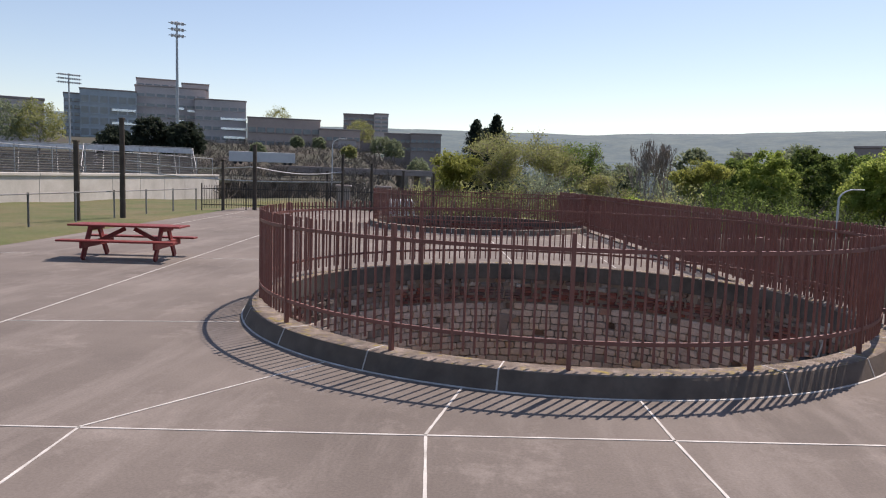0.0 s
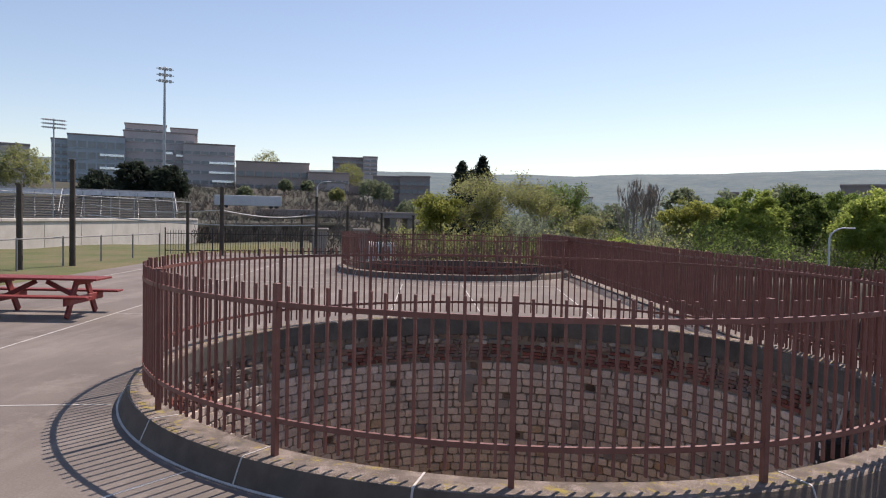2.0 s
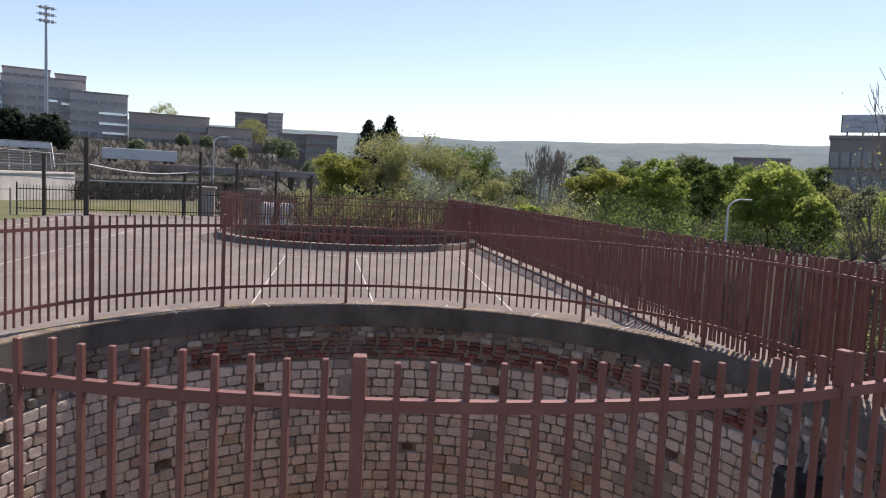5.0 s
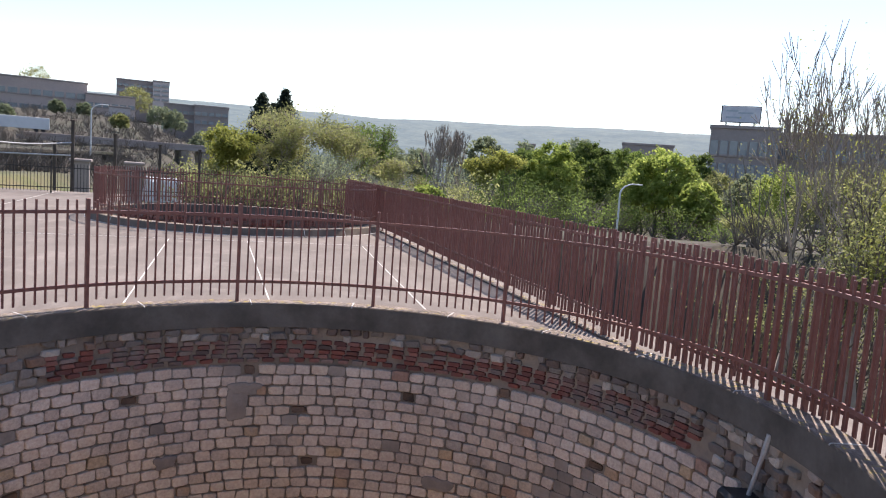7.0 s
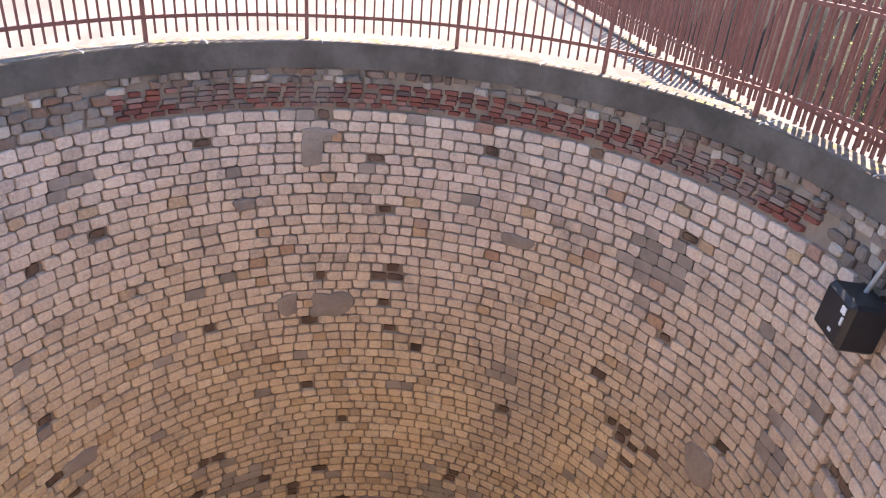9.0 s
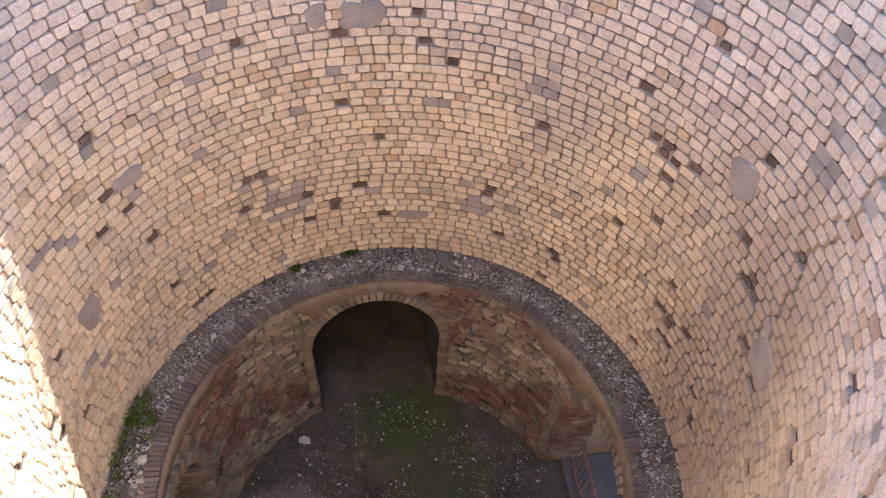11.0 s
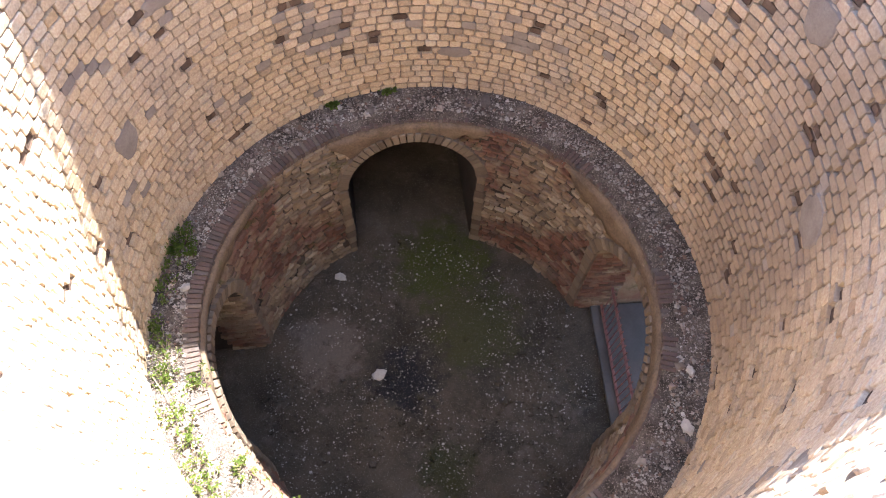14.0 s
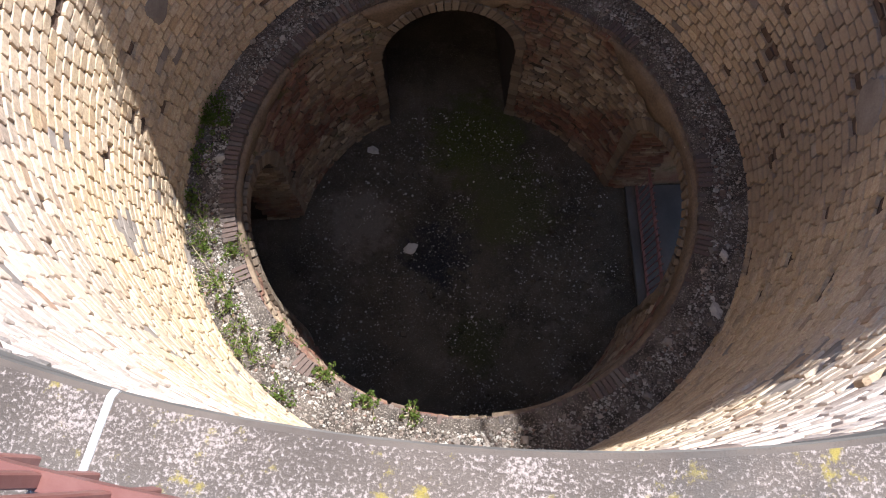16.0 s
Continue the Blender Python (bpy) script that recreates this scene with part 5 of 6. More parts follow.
# ---- buildings ----
def building(name, label, az0, az1, dist, el0, el1, material, rows=3, cols=8, depth=30, glass_h=0.4, trim="b_dark", base_el=None, cap=True):
    """A far block between two bearings: walls, a flat roof, window strips of panes with frames."""
    p, q = Vector(bearing(az0, dist)), Vector(bearing(az1, dist))
    wdt = (Vector((q.x, q.y)) - Vector((p.x, p.y))).length
    z0, z1 = CAM0.z + dist * math.tan(radians(el0)), CAM0.z + dist * math.tan(radians(el1))
    mid = (p + q) / 2
    turn = math.degrees(math.atan2(q.y - p.y, q.x - p.x))
    ob = thing(name, label, "building", (mid.x, mid.y, z0), turn)
    hgt = z1 - z0
    part("wall", box(wdt, depth, hgt + 12, (0, depth / 2, hgt / 2 - 6), 0.05), M[material], ob)
    if cap:
        part("roof", box(wdt + 0.6, depth + 0.6, 0.7, (0, depth / 2, hgt + 0.35), 0.05), M["b_dark"], ob)
    step = hgt / (rows + 0.4)
    cw = wdt / cols
    pane = as_mesh(box(cw * 0.8, 0.25, step * glass_h, (0, 0, 0), 0.03), "window", M["glass"])
    sill = as_mesh(box(cw * 0.86, 0.5, step * 0.09, (0, 0, 0)), "sill", M[trim])
    for i in range(rows):
        zz = step * (i + 0.55)
        for j in range(cols):
            x = -wdt / 2 + cw * (j + 0.5)
            wn = hang("window", pane, ob, pose(x, -0.05, zz))
            hang("sill", sill, wn, pose(0, -0.07, -step * (glass_h / 2 + 0.03)))
    return ob


def strips(ob, spans, y=-0.4):
    """Bright sun-catching bands along a facade."""
    for x, z, w in spans:
        part("light_band", box(w, 0.6, 1.25, (x, y, z), 0.05), M["b_shine"], ob, "pale metal sunshade band")


b = building("college_building", "large tan and glass college building on the hillside", -32.7, -29.0, 400, 2.1, 5.5, "b_grey", 4, 6, 40, 0.62, "b_grey")
strips(b, [(7, 14.5, 11), (7, 8.0, 11), (7, 2.5, 8)])
b = building("college_building", "tall tan panel block of the college on the hillside", -29.1, -24.2, 410, 2.1, 6.0, "b_tan", 5, 7, 40, 0.3, "b_tan")
strips(b, [(4.5, 17.5, 4), (10.5, 16.5, 5), (15, 13, 6), (4.5, 11, 4), (14, 8, 6)])
b = building("college_building", "college wing with long pale sunshade bands", -25.0, -21.3, 396, 2.1, 5.3, "b_tan", 4, 6, 40, 0.34, "b_tan")
strips(b, [(6.5, 13.0, 13), (6.5, 8.0, 13), (7, 3.5, 11)])
building("college_building", "narrow glazed end tower of the college", -33.7, -32.5, 405, 2.0, 5.1, "b_grey", 6, 2, 20)
building("plant_room", "rooftop plant block above the college", -29.0, -26.2, 416, 5.8, 6.5, "b_tan", 1, 5, 20)
building("plant_room", "rooftop plant block above the college", -25.9, -24.0, 416, 5.8, 6.35, "b_tan", 1, 4, 20)
building("brick_hall", "long low red-brown brick hall on the hillside", -21.2, -15.7, 380, 1.7, 4.15, "b_brick", 2, 8, 40, 0.35)
building("brick_hall", "red-brown brick hall with rounded pale end", -15.8, -12.6, 372, 1.6, 3.5, "b_brick", 2, 6, 30, 0.35)
building("drum_pavilion", "round tan brick pavilion beside the hall", -14.3, -12.9, 340, 1.5, 2.75, "b_tan", 1, 3, 12, 0.4)
building("tower_block", "grey concrete tower block behind trees on the hill", -13.9, -10.6, 470, 3.4, 4.75, "b_dark", 3, 8, 24)
building("tower_block", "pale stepped end of the concrete tower block", -11.5, -10.4, 462, 3.4, 4.85, "b_tan", 4, 2, 20)
building("brick_block", "dark brown brick block on the hill", -10.7, -8.6, 390, 1.9, 3.35, "b_dark", 2, 5, 24)
building("brick_block", "dark brown brick block at the end of the hill", -8.6, -6.2, 382, 1.9, 3.4, "b_dark", 2, 5, 24)
building("old_house", "old gabled house among hillside trees", -38.5, -35.0, 260, 2.6, 4.5, "b_tan", 2, 6, 18)
building("mill_building", "dark brick mill with tall arched windows", 29.8, 34.4, 170, -1.0, 4.5, "b_dark", 3, 7, 26, 0.62)
building("mill_building", "long low dark brick mill range", 34.4, 52.0, 185, -1.0, 4.2, "b_dark", 3, 22, 24, 0.5)
building("warehouse", "low dark flat-roofed building beyond the trees", 23.8, 27.5, 240, 1.0, 2.95, "b_dark", 1, 6, 20)
building("far_house", "distant house among valley trees", 5.4, 6.6, 420, 0.6, 2.0, "b_pale", 1, 3, 10)
building("far_house", "distant gabled house among valley trees", 16.0, 17.2, 230, 1.2, 2.4, "b_brick", 1, 3, 10)
building("far_house", "distant pale shed on the valley floor", 7.2, 10.5, 330, 0.55, 0.95, "b_pale", 1, 6, 10)

# viaduct and embankment below the hillside
p, q = Vector(bearing(-19.5, 190)), Vector(bearing(-5.8, 215))
mid, dv = (p + q) / 2, q - p
v = thing("viaduct", "long dark railway viaduct crossing below the hillside", "viaduct", (mid.x, mid.y, 0), math.degrees(math.atan2(dv.y, dv.x)))
ln = Vector((dv.x, dv.y)).length
part("deck", box(ln, 4, 1.0, (0, 0, 2.9), 0.05), M["b_dark"], v)
part("parapet", box(ln, 0.4, 0.7, (0, -1.9, 3.75), 0.05), M["b_dark"], v)
pier = as_mesh(box(2.2, 3.4, 10, (0, 0, -2.6), 0.1), "pier", M["retaining"])
for i in range(9):
    hang("pier", pier, v, pose(-ln / 2 + ln * (i + 0.5) / 9, 0, 0))

# billboard on the mill roof
p = bearing(31.7, 172, 4.9)
bb = thing("billboard", "faded billboard on steel legs above the mill roof", "billboard", p, -31.7)
part("face", box(7.6, 0.25, 3.3, (0, 0, 1.9), 0.03), M["board"], bb)
part("frame", join(box(7.9, 0.15, 0.2, (0, 0.1, 3.6)), box(7.9, 0.15, 0.2, (0, 0.1, 0.2)), box(0.2, 0.15, 3.6, (-3.9, 0.1, 1.9)), box(0.2, 0.15, 3.6, (3.9, 0.1, 1.9))), M["black_iron"], bb)
for x in (-2.8, 0, 2.8):
    part("leg", rod((x, 0.3, -1.5), (x, 0.3, 2.5), 0.14), M["black_iron"], bb)
for x, z, w in ((-1.8, 2.6, 2.4), (0.9, 2.2, 3.0), (-1.4, 1.2, 3.2)):
    part("lettering", box(w, 0.05, 0.35, (x, -0.15, z)), M["b_grey"], bb, "unreadable grey lettering bar")


# ---- stadium ----
def light_mast(az, dist, top_el, n, label):
    p = bearing(az, dist, 0.0)
    k = dist / 130 if n < 6 else 1.0
    top = 2 + dist * math.tan(radians(top_el))
    ob = thing("floodlight_mast", label, "floodlight", (p[0], p[1], 0), -az + 12, "floodlights")
    part("pole", rod((0, 0, -3), (0, 0, top), 0.34 * k, 0.16 * k, 10), M["galv"], ob)
    for r in range(3):
        z = top - (0.4 + r * 1.0) * k
        part("crossarm", box((n * 0.55 + 0.6) * k, 0.12 * k, 0.12 * k, (0, -0.25 * k, z)), M["galv"], ob)
        for i in range(n):
            lamp_ = join(box(0.42 * k, 0.18 * k, 0.5 * k, (0, 0, 0), 0.05), rod((0, 0.05 * k, 0), (0, 0.3 * k, 0.05 * k), 0.16 * k, 0.08 * k, 8))
            part("lamp_head", lamp_, M["b_pale"], ob, "", pose((i - (n - 1) / 2) * 0.55 * k, -0.35 * k, z, 25, 0, 0))
    return ob


light_mast(-26.30, 260, 10.75, 4, "tall steel floodlight mast with three rows of lamps")
light_mast(-33.5, 215, 6.5, 10, "distant floodlight mast with a wide lamp rack")

wl = thing("retaining_wall", "long pale concrete retaining wall below the stadium stands", "wall", (0, 0, 0), 0, kind="structure")
WA, WB = Vector((-29.6, 8.0)), Vector((-33.9, 66.0))
dv = (WB - WA).normalized()
ang = math.degrees(math.atan2(dv.y, dv.x))
n = 12
seg = (WB - WA).length / n
panel = as_mesh(box(seg - 0.03, 0.4, 3.4, (0, 0, -0.35), 0.02), "wall_panel", M["pale_wall"])
cope = as_mesh(box(seg, 0.6, 0.22, (0, 0, 1.42), 0.03), "coping", M["pale_wall"])
for i in range(n):
    c = WA + dv * seg * (i + 0.5)
    for nm, me in (("wall_panel", panel), ("coping", cope)):
        hang(nm, me, wl, pose(c.x, c.y, 0.012 * i, 0, 0, ang))
part("wall_return", box(14, 0.4, 3.4, (WB.x - 7, WB.y + 0.4, -0.2)), M["pale_wall"], wl)
fieldbm = box(60, 150, 0.4, (-66, 82, 0.85))
tagged(new("field_terrace", as_mesh(fieldbm, "field_terrace", M["ground"])), "raised grassy terrace behind the pale wall", "terrace", kind="structure")


def bleachers():
    p = bearing(-29.2, 108, 0.0)
    ob = thing("bleachers", "grey aluminium stadium bleachers with a white back rail", "bleachers", (p[0], p[1], 1.05), 29.2)
    for i in range(9):
        part("bench_plank", box(15, 0.35, 0.08, (0, i * 0.8, 0.35 + i * 0.36), 0.01), M["mesh"], ob)
        part("riser", box(15, 0.06, 0.22, (0, i * 0.8 + 0.3, 0.12 + i * 0.36)), M["b_dark"], ob)
    for i in range(7):
        x = -7.2 + 2.4 * i
        part("support", join(rod((x, 0, 0), (x, 6.6, 3.1), 0.06), rod((x, 6.6, -0.2), (x, 6.6, 4.0), 0.06)), M["galv"], ob)
    part("back_screen", box(15, 0.05, 0.75, (0, 6.8, 3.9)), M["tarp"], ob, "white banner along the top rail")
    part("hand_rail", join(rod((-7.4, -0.4, 1.1), (-7.4, 6.6, 4.3), 0.05), rod((7.4, -0.4, 1.1), (7.4, 6.6, 4.3), 0.05), rod((-7.4, 6.7, 4.35), (7.4, 6.7, 4.35), 0.05)), M["galv"], ob)
    q = bearing(-35.8, 112, 0.0)
    ob2 = copy_thing(ob, pose(q[0], q[1], 1.05, 0, 0, 35))
    return ob


bleachers()


def wire_fence(name, label, pts, z0, z1, step, posts, rails, mesh_cell=0.0, r=0.035, group=""):
    """Posts, rails and, where asked, a woven wire infill along a broken line."""
    ob = thing(name, label, "fence", (pts[0][0], pts[0][1], 0), group=group)
    o = Vector((pts[0][0], pts[0][1], 0))
    for a, b in zip(pts, pts[1:]):
        a, b = Vector((*a, 0)) - o, Vector((*b, 0)) - o
        n = max(1, round((b - a).length / step))
        for i in range(n + 1):
            c = a.lerp(b, i / n)
            part("post", rod((c.x, c.y, z0 - 0.3), (c.x, c.y, z1 + 0.05), r, None, 8), M[posts], ob)
        for z in rails:
            part("rail", rod((a.x, a.y, z), (b.x, b.y, z), r * 0.7, None, 6), M[posts], ob)
        if mesh_cell:
            segs, m = [], int((b - a).length / mesh_cell)
            hh = z1 - z0
            d = (b - a) / m
            for i in range(m):
                c = a + d * i
                k = hh / (d.length)
                e = min(m - i, max(1, int(k)))
                segs.append((c + Vector((0, 0, z0)), c + d * e + Vector((0, 0, z0 + d.length * e)), 0.006, 0.006))
                segs.append((c + Vector((0, 0, z1)), c + d * e + Vector((0, 0, z1 - d.length * e)), 0.006, 0.006))
            vs, fs = tubes(segs, 3)
            hang("wire_infill", meshed("wire_infill", vs, fs, M["mesh"]), ob)
    return ob


wire_fence("pipe_fence", "low galvanised pipe and wire fence along the grass", [(-15.9, -6), (-17.0, 11.4), (-17.6, 25.5)], -0.35, 1.05, 2.9, "mesh", (1.05,), 0.0)
wire_fence("screen_fence", "tall grey chain-link screen above the pale wall", [(-34.2, 30), (-34.4, 66)], 1.4, 3.4, 4.0, "galv", (3.4, 1.5), 0.5, 0.04)


def dark_posts():
    for i, (x, y, z) in enumerate(((-17.5, 14.9, 3.0), (-16.9, 17.1, 4.05), (-14.6, 26.1, 3.45), (-15.9, 25.0, 2.6), (-10.9, 30.6, 3.2), (-9.6, 32.8, 2.75), (-12.6, 33.5, 2.2), (-8.2, 36.5, 2.4), (-6.4, 38.5, 2.3))):
        ob = thing("timber_post", "tall dark timber post standing in the grass", "post", (x, y, -0.4 if y < 30 else -1.2), group="dark posts")
        h = z - (-0.4 if y < 30 else -1.2)
        part("shaft", rod((0, 0, -0.4), (0, 0, h), 0.12 if i < 3 else 0.085, 0.10 if i < 3 else 0.075, 10), M["post_wood"], ob)
        part("cap", box(0.2, 0.2, 0.06, (0, 0, h), 0.01), M["post_wood"], ob)
    # cable strung between the posts
    for (a, b) in (((-14.6, 26.1, 2.3), (-10.9, 30.6, 2.2)), ((-24, 30, 2.5), (-14.6, 26.1, 2.3)), ((-10.9, 30.6, 1.6), (-26, 33, 1.9))):
        pts = [Vector(a).lerp(Vector(b), i / 10) - Vector((0, 0, 0.25 * math.sin(math.pi * i / 10))) for i in range(11)]
        vs, fs = tubes([(pts[i], pts[i + 1], 0.035, 0.035) for i in range(10)], 5)
        tagged(new("pipe_rail", meshed("pipe_rail", vs, fs, M["galv"])), "sagging grey pipe strung between dark posts", "pipe", "pipes")


dark_posts()


def black_fence():
    a, b = Vector((-17.1, 25.1, 0)), Vector((-5.6, 29.6, 0))
    d = b - a
    n = int(d.length / 0.125)
    ob = thing("black_fence", "black iron picket fence at the end of the plaza", "fence", a, math.degrees(math.atan2(d.y, d.x)))
    pk = as_mesh(box(0.022, 0.022, 1.2, (0, 0, 0.68), 0.003), "picket", M["black_iron"])
    po = as_mesh(box(0.06, 0.06, 1.45, (0, 0, 0.66), 0.004), "post", M["black_iron"])
    for i in range(n + 1):
        hang("post" if i % 18 == 0 else "picket", po if i % 18 == 0 else pk, ob, pose(i * 0.125, 0, 0))
    for z in (0.25, 1.1):
        part("rail", box(d.length, 0.03, 0.04, (d.length / 2, 0, z)), M["black_iron"], ob)


black_fence()


def gate_piers():
    for x, y in ((-12.4, 37.0), (-9.8, 37.8)):
        ob = thing("gate_pier", "short square brick gate pier", "pier", (x, y, -1.4), 12, "gate piers")
        part("shaft", box(0.9, 0.9, 2.6, (0, 0, 1.3), 0.02), M["b_dark"], ob)
        part("cap", box(1.1, 1.1, 0.16, (0, 0, 2.68), 0.03), M["b_dark"], ob)


gate_piers()


# ---- picnic table ----
def picnic_table():
    c, turn = (-9.22, 4.0, 0), 7.0
    ob = thing("picnic_table", "red-painted wooden picnic table with two attached benches", "table", c, turn)
    L = 2.45
    for i in range(5):
        part("top_board", box(L, 0.138, 0.04, (0, -0.29 + 0.145 * i, 0.735), 0.006), M["redwood"], ob)
    for s in (-1, 1):
        for k in (0, 1):
            part("bench_board", box(L + 0.05, 0.135, 0.04, (0, s * (0.62 + 0.145 * k), 0.43), 0.006), M["redwood"], ob)
        x = s * 0.78
        for t in (-1, 1):
            d = Vector((0, t * 0.42, -0.70))
            tr = Matrix.Rotation(math.atan2(t * 0.42, 0.70), 4, "X")
            part("leg", box(0.05, 0.145, 0.83, (0, 0, 0), 0.006, tr), M["redwood"], ob, "", pose(x, t * 0.40, 0.365))
        part("bench_beam", box(0.045, 1.62, 0.14, (x + 0.05, 0, 0.34), 0.006), M["redwood"], ob)
        part("top_cleat", box(0.045, 0.7, 0.09, (x + 0.05, 0, 0.67), 0.005), M["redwood"], ob)
        part("brace", box(0.72, 0.045, 0.09, (0, 0, 0), 0.005, Matrix.Rotation(s * radians(27), 4, "Y")), M["redwood"], ob, "", pose(x - s * 0.36, 0, 0.50))


picnic_table()


# ---- street lamp, trailer, cars, road ----
def street_lamp(p, top, turn, label):
    ob = thing("street_lamp", label, "lamp", p, turn, "street lamps")
    h = top - p[2]
    pts = [Vector((0, 0, -0.3)), Vector((0, 0, h * 0.55)), Vector((0, 0, h - 1.1))]
    pts += [Vector((1.5 * (1 - math.cos(t * math.pi / 16)), 0, h - 1.1 + 1.1 * math.sin(t * math.pi / 16))) for t in range(1, 9)]
    vs, fs = tubes([(pts[i], pts[i + 1], 0.11 - 0.005 * i, 0.105 - 0.005 * i) for i in range(len(pts) - 1)], 8)
    hang("pole", meshed("pole", vs, fs, M["b_pale"], True), ob)
    part("lamp_head", box(0.9, 0.3, 0.14, (1.85, 0, h - 0.02), 0.05), M["b_pale"], ob)


p = bearing(23.35, 78)
street_lamp(p, 2.15, 0, "pale curved street lamp below the plaza")
p = bearing(-14.95, 120)
street_lamp(p, 8.0, 0, "pale curved street lamp by the slope road")

p = bearing(-20.2, 185, 0.62)
tr_ = thing("trailer", "long white box trailer parked on the slope", "trailer", p, 18)
part("body", box(16, 2.5, 2.5, (0, 0, 1.9), 0.06), M["b_pale"], tr_)
for x in (-6.5, -5.2, 5.5, 6.8):
    part("wheel", rod((x, -1.2, 0.45), (x, -0.9, 0.45), 0.45, None, 14), M["black"], tr_)
p = bearing(-9.75, 62)
tp = thing("covered_load", "white tarpaulin over a parked load", "tarpaulin", (p[0], p[1], p[2]), 10)
bm = box(2.6, 1.6, 2.0, (0, 0, 1.0), 0.25)
bmesh.ops.subdivide_edges(bm, edges=bm.edges[:], cuts=3, use_grid_fill=True)
for vv in bm.verts:
    vv.co += Vector((noise.noise(vv.co * 1.7), noise.noise(vv.co * 1.9 + Vector((3, 0, 0))), noise.noise(vv.co * 1.5 + Vector((0, 5, 0))))) * 0.16
part("cover", bm, M["tarp"], tp)


def car_at(p, turn):
    ob = thing("car", "small parked car far off on the hillside", "car", p, turn, "parked cars")
    part("body", join(box(4.3, 1.75, 0.65, (0, 0, 0.65), 0.12), box(2.3, 1.6, 0.6, (-0.2, 0, 1.2), 0.2)), M["car"], ob)
    for x in (-1.35, 1.35):
        for y in (-0.8, 0.8):
            part("wheel", rod((x, y - 0.1, 0.33), (x, y + 0.1, 0.33), 0.33, None, 10), M["black"], ob)
    return ob


first = car_at(bearing(-20.0, 330, 1.62), 60)
for i in range(1, 9):
    copy_thing(first, pose(*bearing(-20.0 + 0.55 * i, 330, 1.62 - 0.01 * i), 0, 0, 60 + 7 * (i % 3)))

rp = Vector(bearing(31.7, 150))
rd = box(60, 7, 0.3, (0, 0, 0.35))
road = tagged(new("road", as_mesh(rd, "road", M["road"])), "grey road seen between trees below the plaza", "road", kind="structure")
road.matrix_world = pose(rp.x, rp.y, rp.z, 0, 0, -25)

# ---- small things in and on the shaft ----
def floodlight_box():
    ob = thing("speaker_box", "black box on a grey conduit fixed to the shaft wall", "box", (*ring_pt(1.6, 4.08), -0.84), 174)
    part("case", box(0.33, 0.46, 0.44, (0, 0, 0), 0.03, Matrix.Rotation(radians(-3), 4, "Y")), M["black"], ob)
    part("front_panel", box(0.02, 0.40, 0.38, (0.168, 0, 0.01), 0.01, Matrix.Rotation(radians(-3), 4, "Y")), M["black"], ob)
    part("label", box(0.012, 0.06, 0.06, (0.182, 0.15, 0.14), 0, Matrix.Rotation(radians(-3), 4, "Y")), M["white"], ob, "white sticker")
    part("label", box(0.012, 0.025, 0.07, (0.182, 0.17, 0.05), 0, Matrix.Rotation(radians(-3), 4, "Y")), M["white"], ob, "white sticker")
    part("label", box(0.012, 0.05, 0.03, (0.182, 0.06, -0.10), 0, Matrix.Rotation(radians(-3), 4, "Y")), M["white"], ob, "white sticker")
    part("conduit", join(rod((-0.06, -0.05, 0.2), (-0.16, -0.05, 0.62), 0.022), rod((-0.16, -0.05, 0.6), (-0.2, -0.05, 0.80), 0.03)), M["galv"], ob)
    part("bracket", box(0.2, 0.08, 0.05, (-0.2, 0, 0.1), 0.005), M["galv"], ob)


floodlight_box()


def chamber_fence():
    """A leaning iron guard across the lit opening on the chamber floor."""
    a, b = Vector((3.58, 2.02, Z_FLOOR)), Vector((3.93, -1.32, Z_FLOOR))
    d = b - a
    ob = thing("iron_guard", "rusty iron guard rail across the passage mouth", "railing", a, math.degrees(math.atan2(d.y, d.x)))
    n = 24
    for i in range(n):
        x = i * d.length / (n - 1)
        part("bar", rod((x, -0.005, 0.02), (x, 0.05, 1.14), 0.013, None, 6), M["iron"], ob)
    for y, z in ((0.0, 0.12), (0.04, 0.98)):
        part("rail", box(d.length + 0.1, 0.055, 0.045, (d.length / 2, y, z), 0.004), M["iron"], ob)


slab = tagged(new("passage_slab", as_mesh(box(4.9, 2.9, 0.12, (6.0, 0, 0), 0.01), "passage_slab", M["slab"])), "smooth pale grey floor slab in the lit passage", "floor", kind="structure")
slab.matrix_world = pose(0, 0, Z_FLOOR + 0.03, 0, 0, ARCHES[2][0])
chamber_fence()


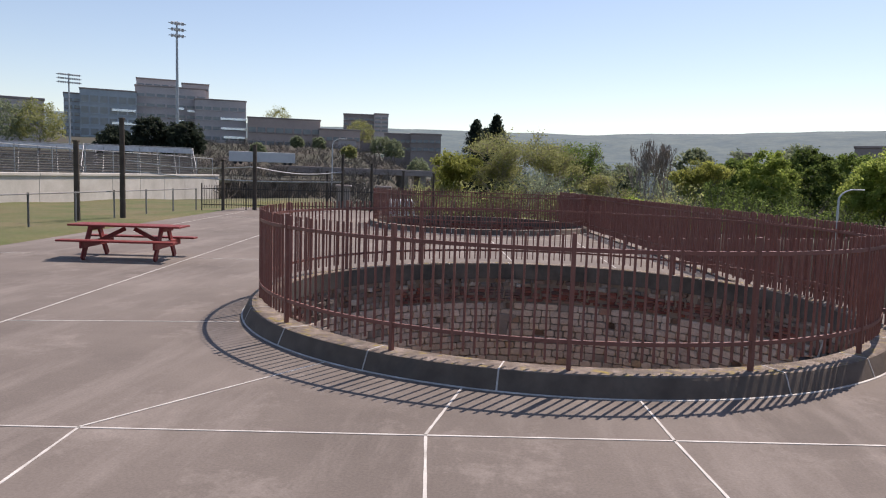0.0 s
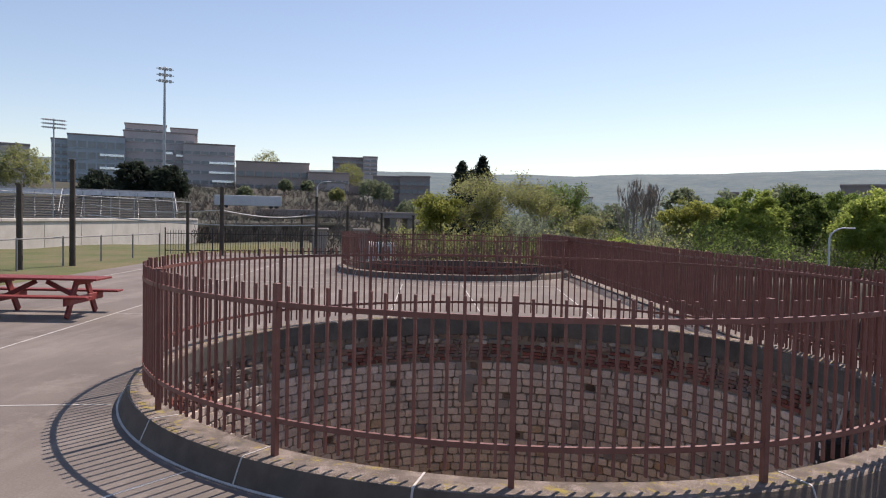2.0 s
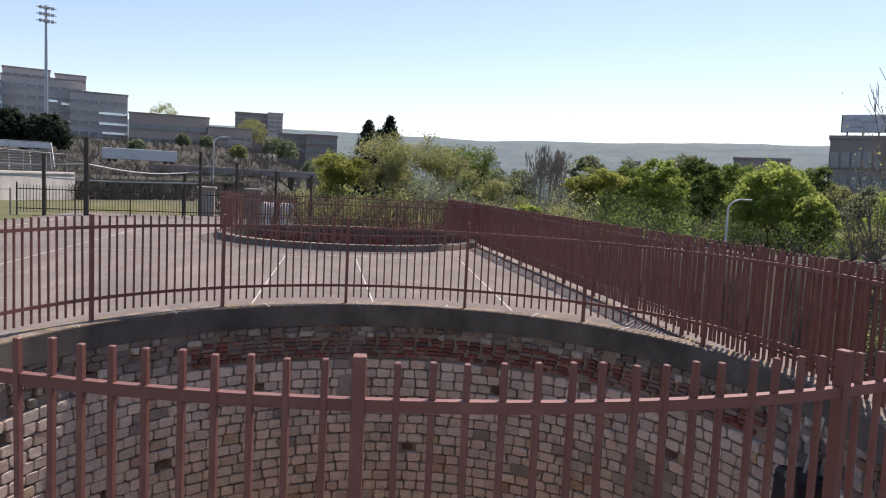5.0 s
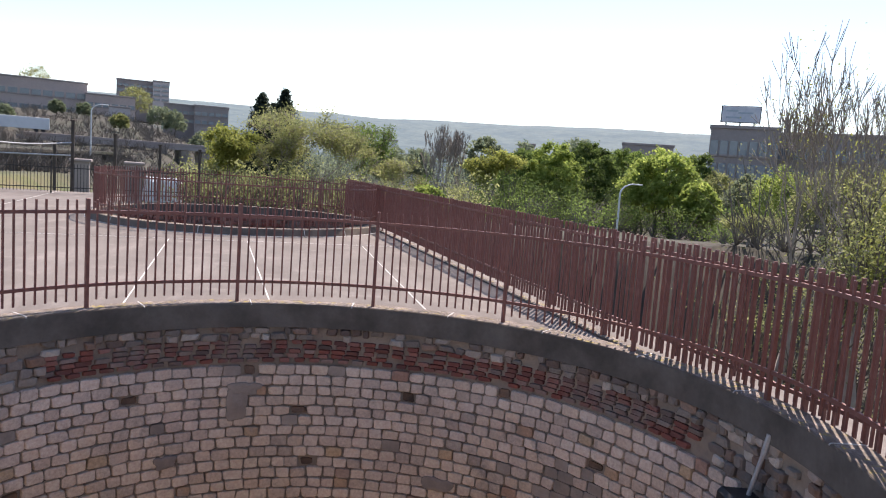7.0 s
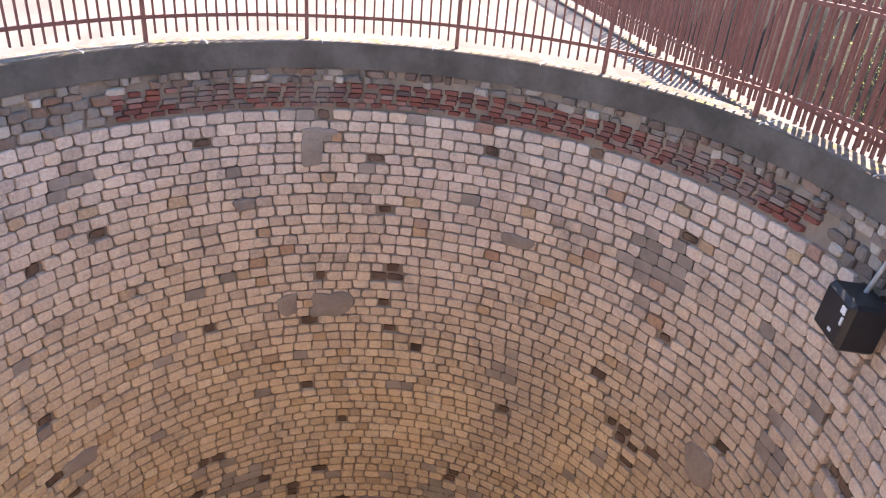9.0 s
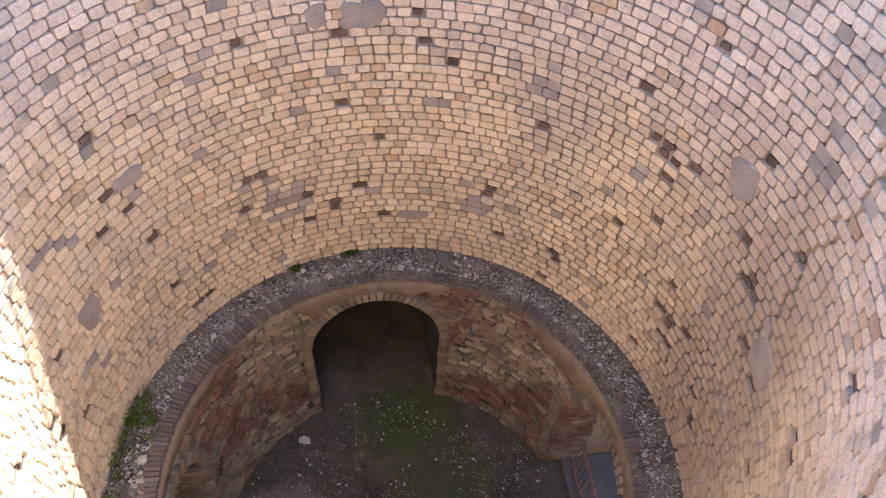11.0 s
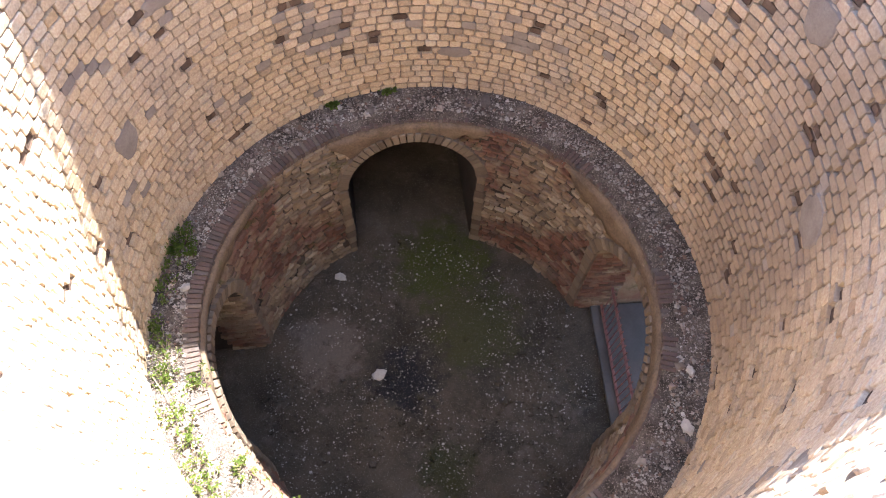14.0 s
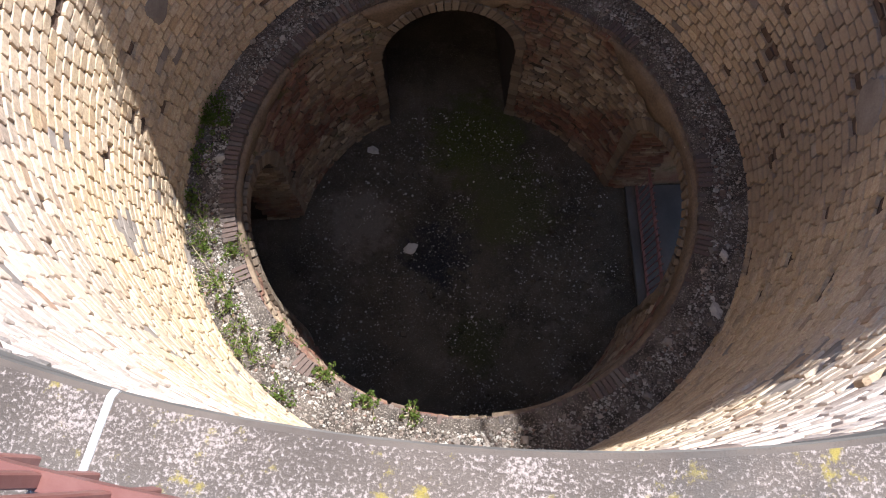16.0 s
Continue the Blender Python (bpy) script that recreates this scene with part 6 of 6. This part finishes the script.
def weeds():
    rnd = random.Random(77)
    spots = [(169.5, 4.12, 0.30), (172.0, 4.2, 0.26), (180.5, 4.22, 0.22), (188.0, 4.22, 0.16), (194.5, 4.08, 0.26), (198.5, 4.05, 0.24), (208.0, 4.05, 0.30), (213.5, 4.0, 0.26), (219.5, 4.1, 0.30), (225.0, 4.12, 0.26), (236.0, 4.2, 0.18), (203.0, 3.62, 0.2), (226.0, 3.60, 0.2), (240.5, 3.60, 0.18), (252.0, 3.6, 0.16), (262.0, 3.6, 0.12), (118.0, 4.24, 0.10), (104.0, 4.26, 0.10)]
    for a, r, s in spots:
        s *= 0.72
        ob = thing("weed", "leafy green weed tuft growing on the ledge", "plant", (*ring_pt(a, r), Z_LEDGE), a, "ledge weeds")
        stems, ends = [], []
        for _ in range(26):
            t = Vector((rnd.gauss(0, s * 0.7), rnd.gauss(0, s * 0.9), s * rnd.uniform(0.25, 1.1)))
            stems.append((Vector((t.x * 0.4, t.y * 0.4, -0.02)), t, 0.006, 0.003))
            ends.append(t)
        vs, fs = tubes(stems, 3)
        hang("stem_tuft", meshed("stem_tuft", vs, fs, M["straw"]), ob)
        vs, fs = leaves(rnd, ends, 700 if a < 175 else 200, s * 0.16, 0.026, 0.8)
        hang("foliage", meshed("foliage", vs, fs, M["weed"]), ob)


weeds()


def chips(name, label, count, seed, place, sizes, material):
    """Loose stones and litter, each a small faceted lump, in one heap."""
    rnd = random.Random(seed)
    vs, fs = [], []
    for _ in range(count):
        x, y, z = place(rnd)
        s = rnd.uniform(*sizes) * (2.2 if rnd.random() < 0.04 else 1)
        o = len(vs)
        t = rnd.uniform(0, 6.3)
        for k in range(4):
            a = t + k * 1.571
            vs.append((x + s * rnd.uniform(0.6, 1.2) * math.cos(a), y + s * rnd.uniform(0.5, 1.0) * math.sin(a), z))
        for k in range(4):
            a = t + 0.3 + k * 1.571
            vs.append((x + s * rnd.uniform(0.3, 0.7) * math.cos(a), y + s * rnd.uniform(0.3, 0.7) * math.sin(a), z + s * rnd.uniform(0.3, 0.8)))
        fs += [(o + k, o + (k + 1) % 4, o + 4 + (k + 1) % 4, o + 4 + k) for k in range(4)] + [(o + 4, o + 5, o + 6, o + 7)]
    return tagged(new(name, meshed(name, vs, fs, M[material])), label, "rubble", kind="stuff")


def on_ledge(rnd):
    a, r = rnd.uniform(0, 360), rnd.uniform(R_LIP + 0.2, R_LEDGE)
    return (*ring_pt(a, r), Z_LEDGE)


def on_floor(rnd):
    a, r = rnd.uniform(0, 360), 3.4 * math.sqrt(rnd.random())
    return (*ring_pt(a, r), Z_FLOOR)


chips("ledge_gravel", "pale gravel and stone chips strewn over the ledge", 6500, 3, on_ledge, (0.008, 0.030), "litter")
chips("dark_gravel", "dark cinders and twigs strewn over the ledge", 3800, 4, on_ledge, (0.006, 0.02), "near_black")
chips("floor_litter", "pale chips and litter scattered on the chamber floor", 4200, 6, on_floor, (0.007, 0.022), "litter")
chips("floor_cinders", "dark cinders scattered on the chamber floor", 2200, 7, on_floor, (0.015, 0.06), "floor")
chips("ledge_rubble", "broken brick and stone rubble heaped along the ledge", 2600, 9, on_ledge, (0.018, 0.052), "rubble_j")


def lump(at, s, material, label, seed):
    rnd = random.Random(seed)
    bm = bmesh.new()
    bmesh.ops.create_icosphere(bm, subdivisions=2, radius=1)
    for vv in bm.verts:
        k = 0.68 + 0.34 * noise.noise(vv.co * 1.9 + Vector((seed, 0, 0)))
        vv.co = Vector((vv.co.x * s[0] * k, vv.co.y * s[1] * k, vv.co.z * s[2] * k))
    me = as_mesh(bm, "loose_stone", M[material])
    ob = new("loose_stone", me)
    ob.matrix_world = pose(*at, 0, 0, rnd.uniform(0, 360))
    return tagged(ob, label, "stone", "loose stones")


lump((-1.06, 0.08, Z_FLOOR + 0.05), (0.22, 0.17, 0.06), "litter", "flat pale broken stone on the earth floor", 1)
lump((-2.1, 2.25, Z_FLOOR + 0.05), (0.2, 0.13, 0.06), "litter", "pale stone fragment by the chamber wall", 2)
lump((0.76, 3.98, Z_LEDGE + 0.05), (0.26, 0.15, 0.08), "rubble", "squared grey stone lying on the ledge", 3)
lump((-1.85, 3.70, Z_LEDGE + 0.03), (0.07, 0.07, 0.05), "litter", "small white stone on the ledge", 4)
lump((-3.85, 0.05, Z_LEDGE + 0.04), (0.12, 0.1, 0.06), "litter", "round pale stone on the ledge", 5)
lump((3.9, -0.9, Z_LEDGE + 0.04), (0.13, 0.09, 0.06), "litter", "pale stone among the ledge gravel", 6)
lump((3.75, -1.75, Z_LEDGE + 0.03), (0.16, 0.12, 0.05), "litter", "pale flat stone among the ledge gravel", 7)
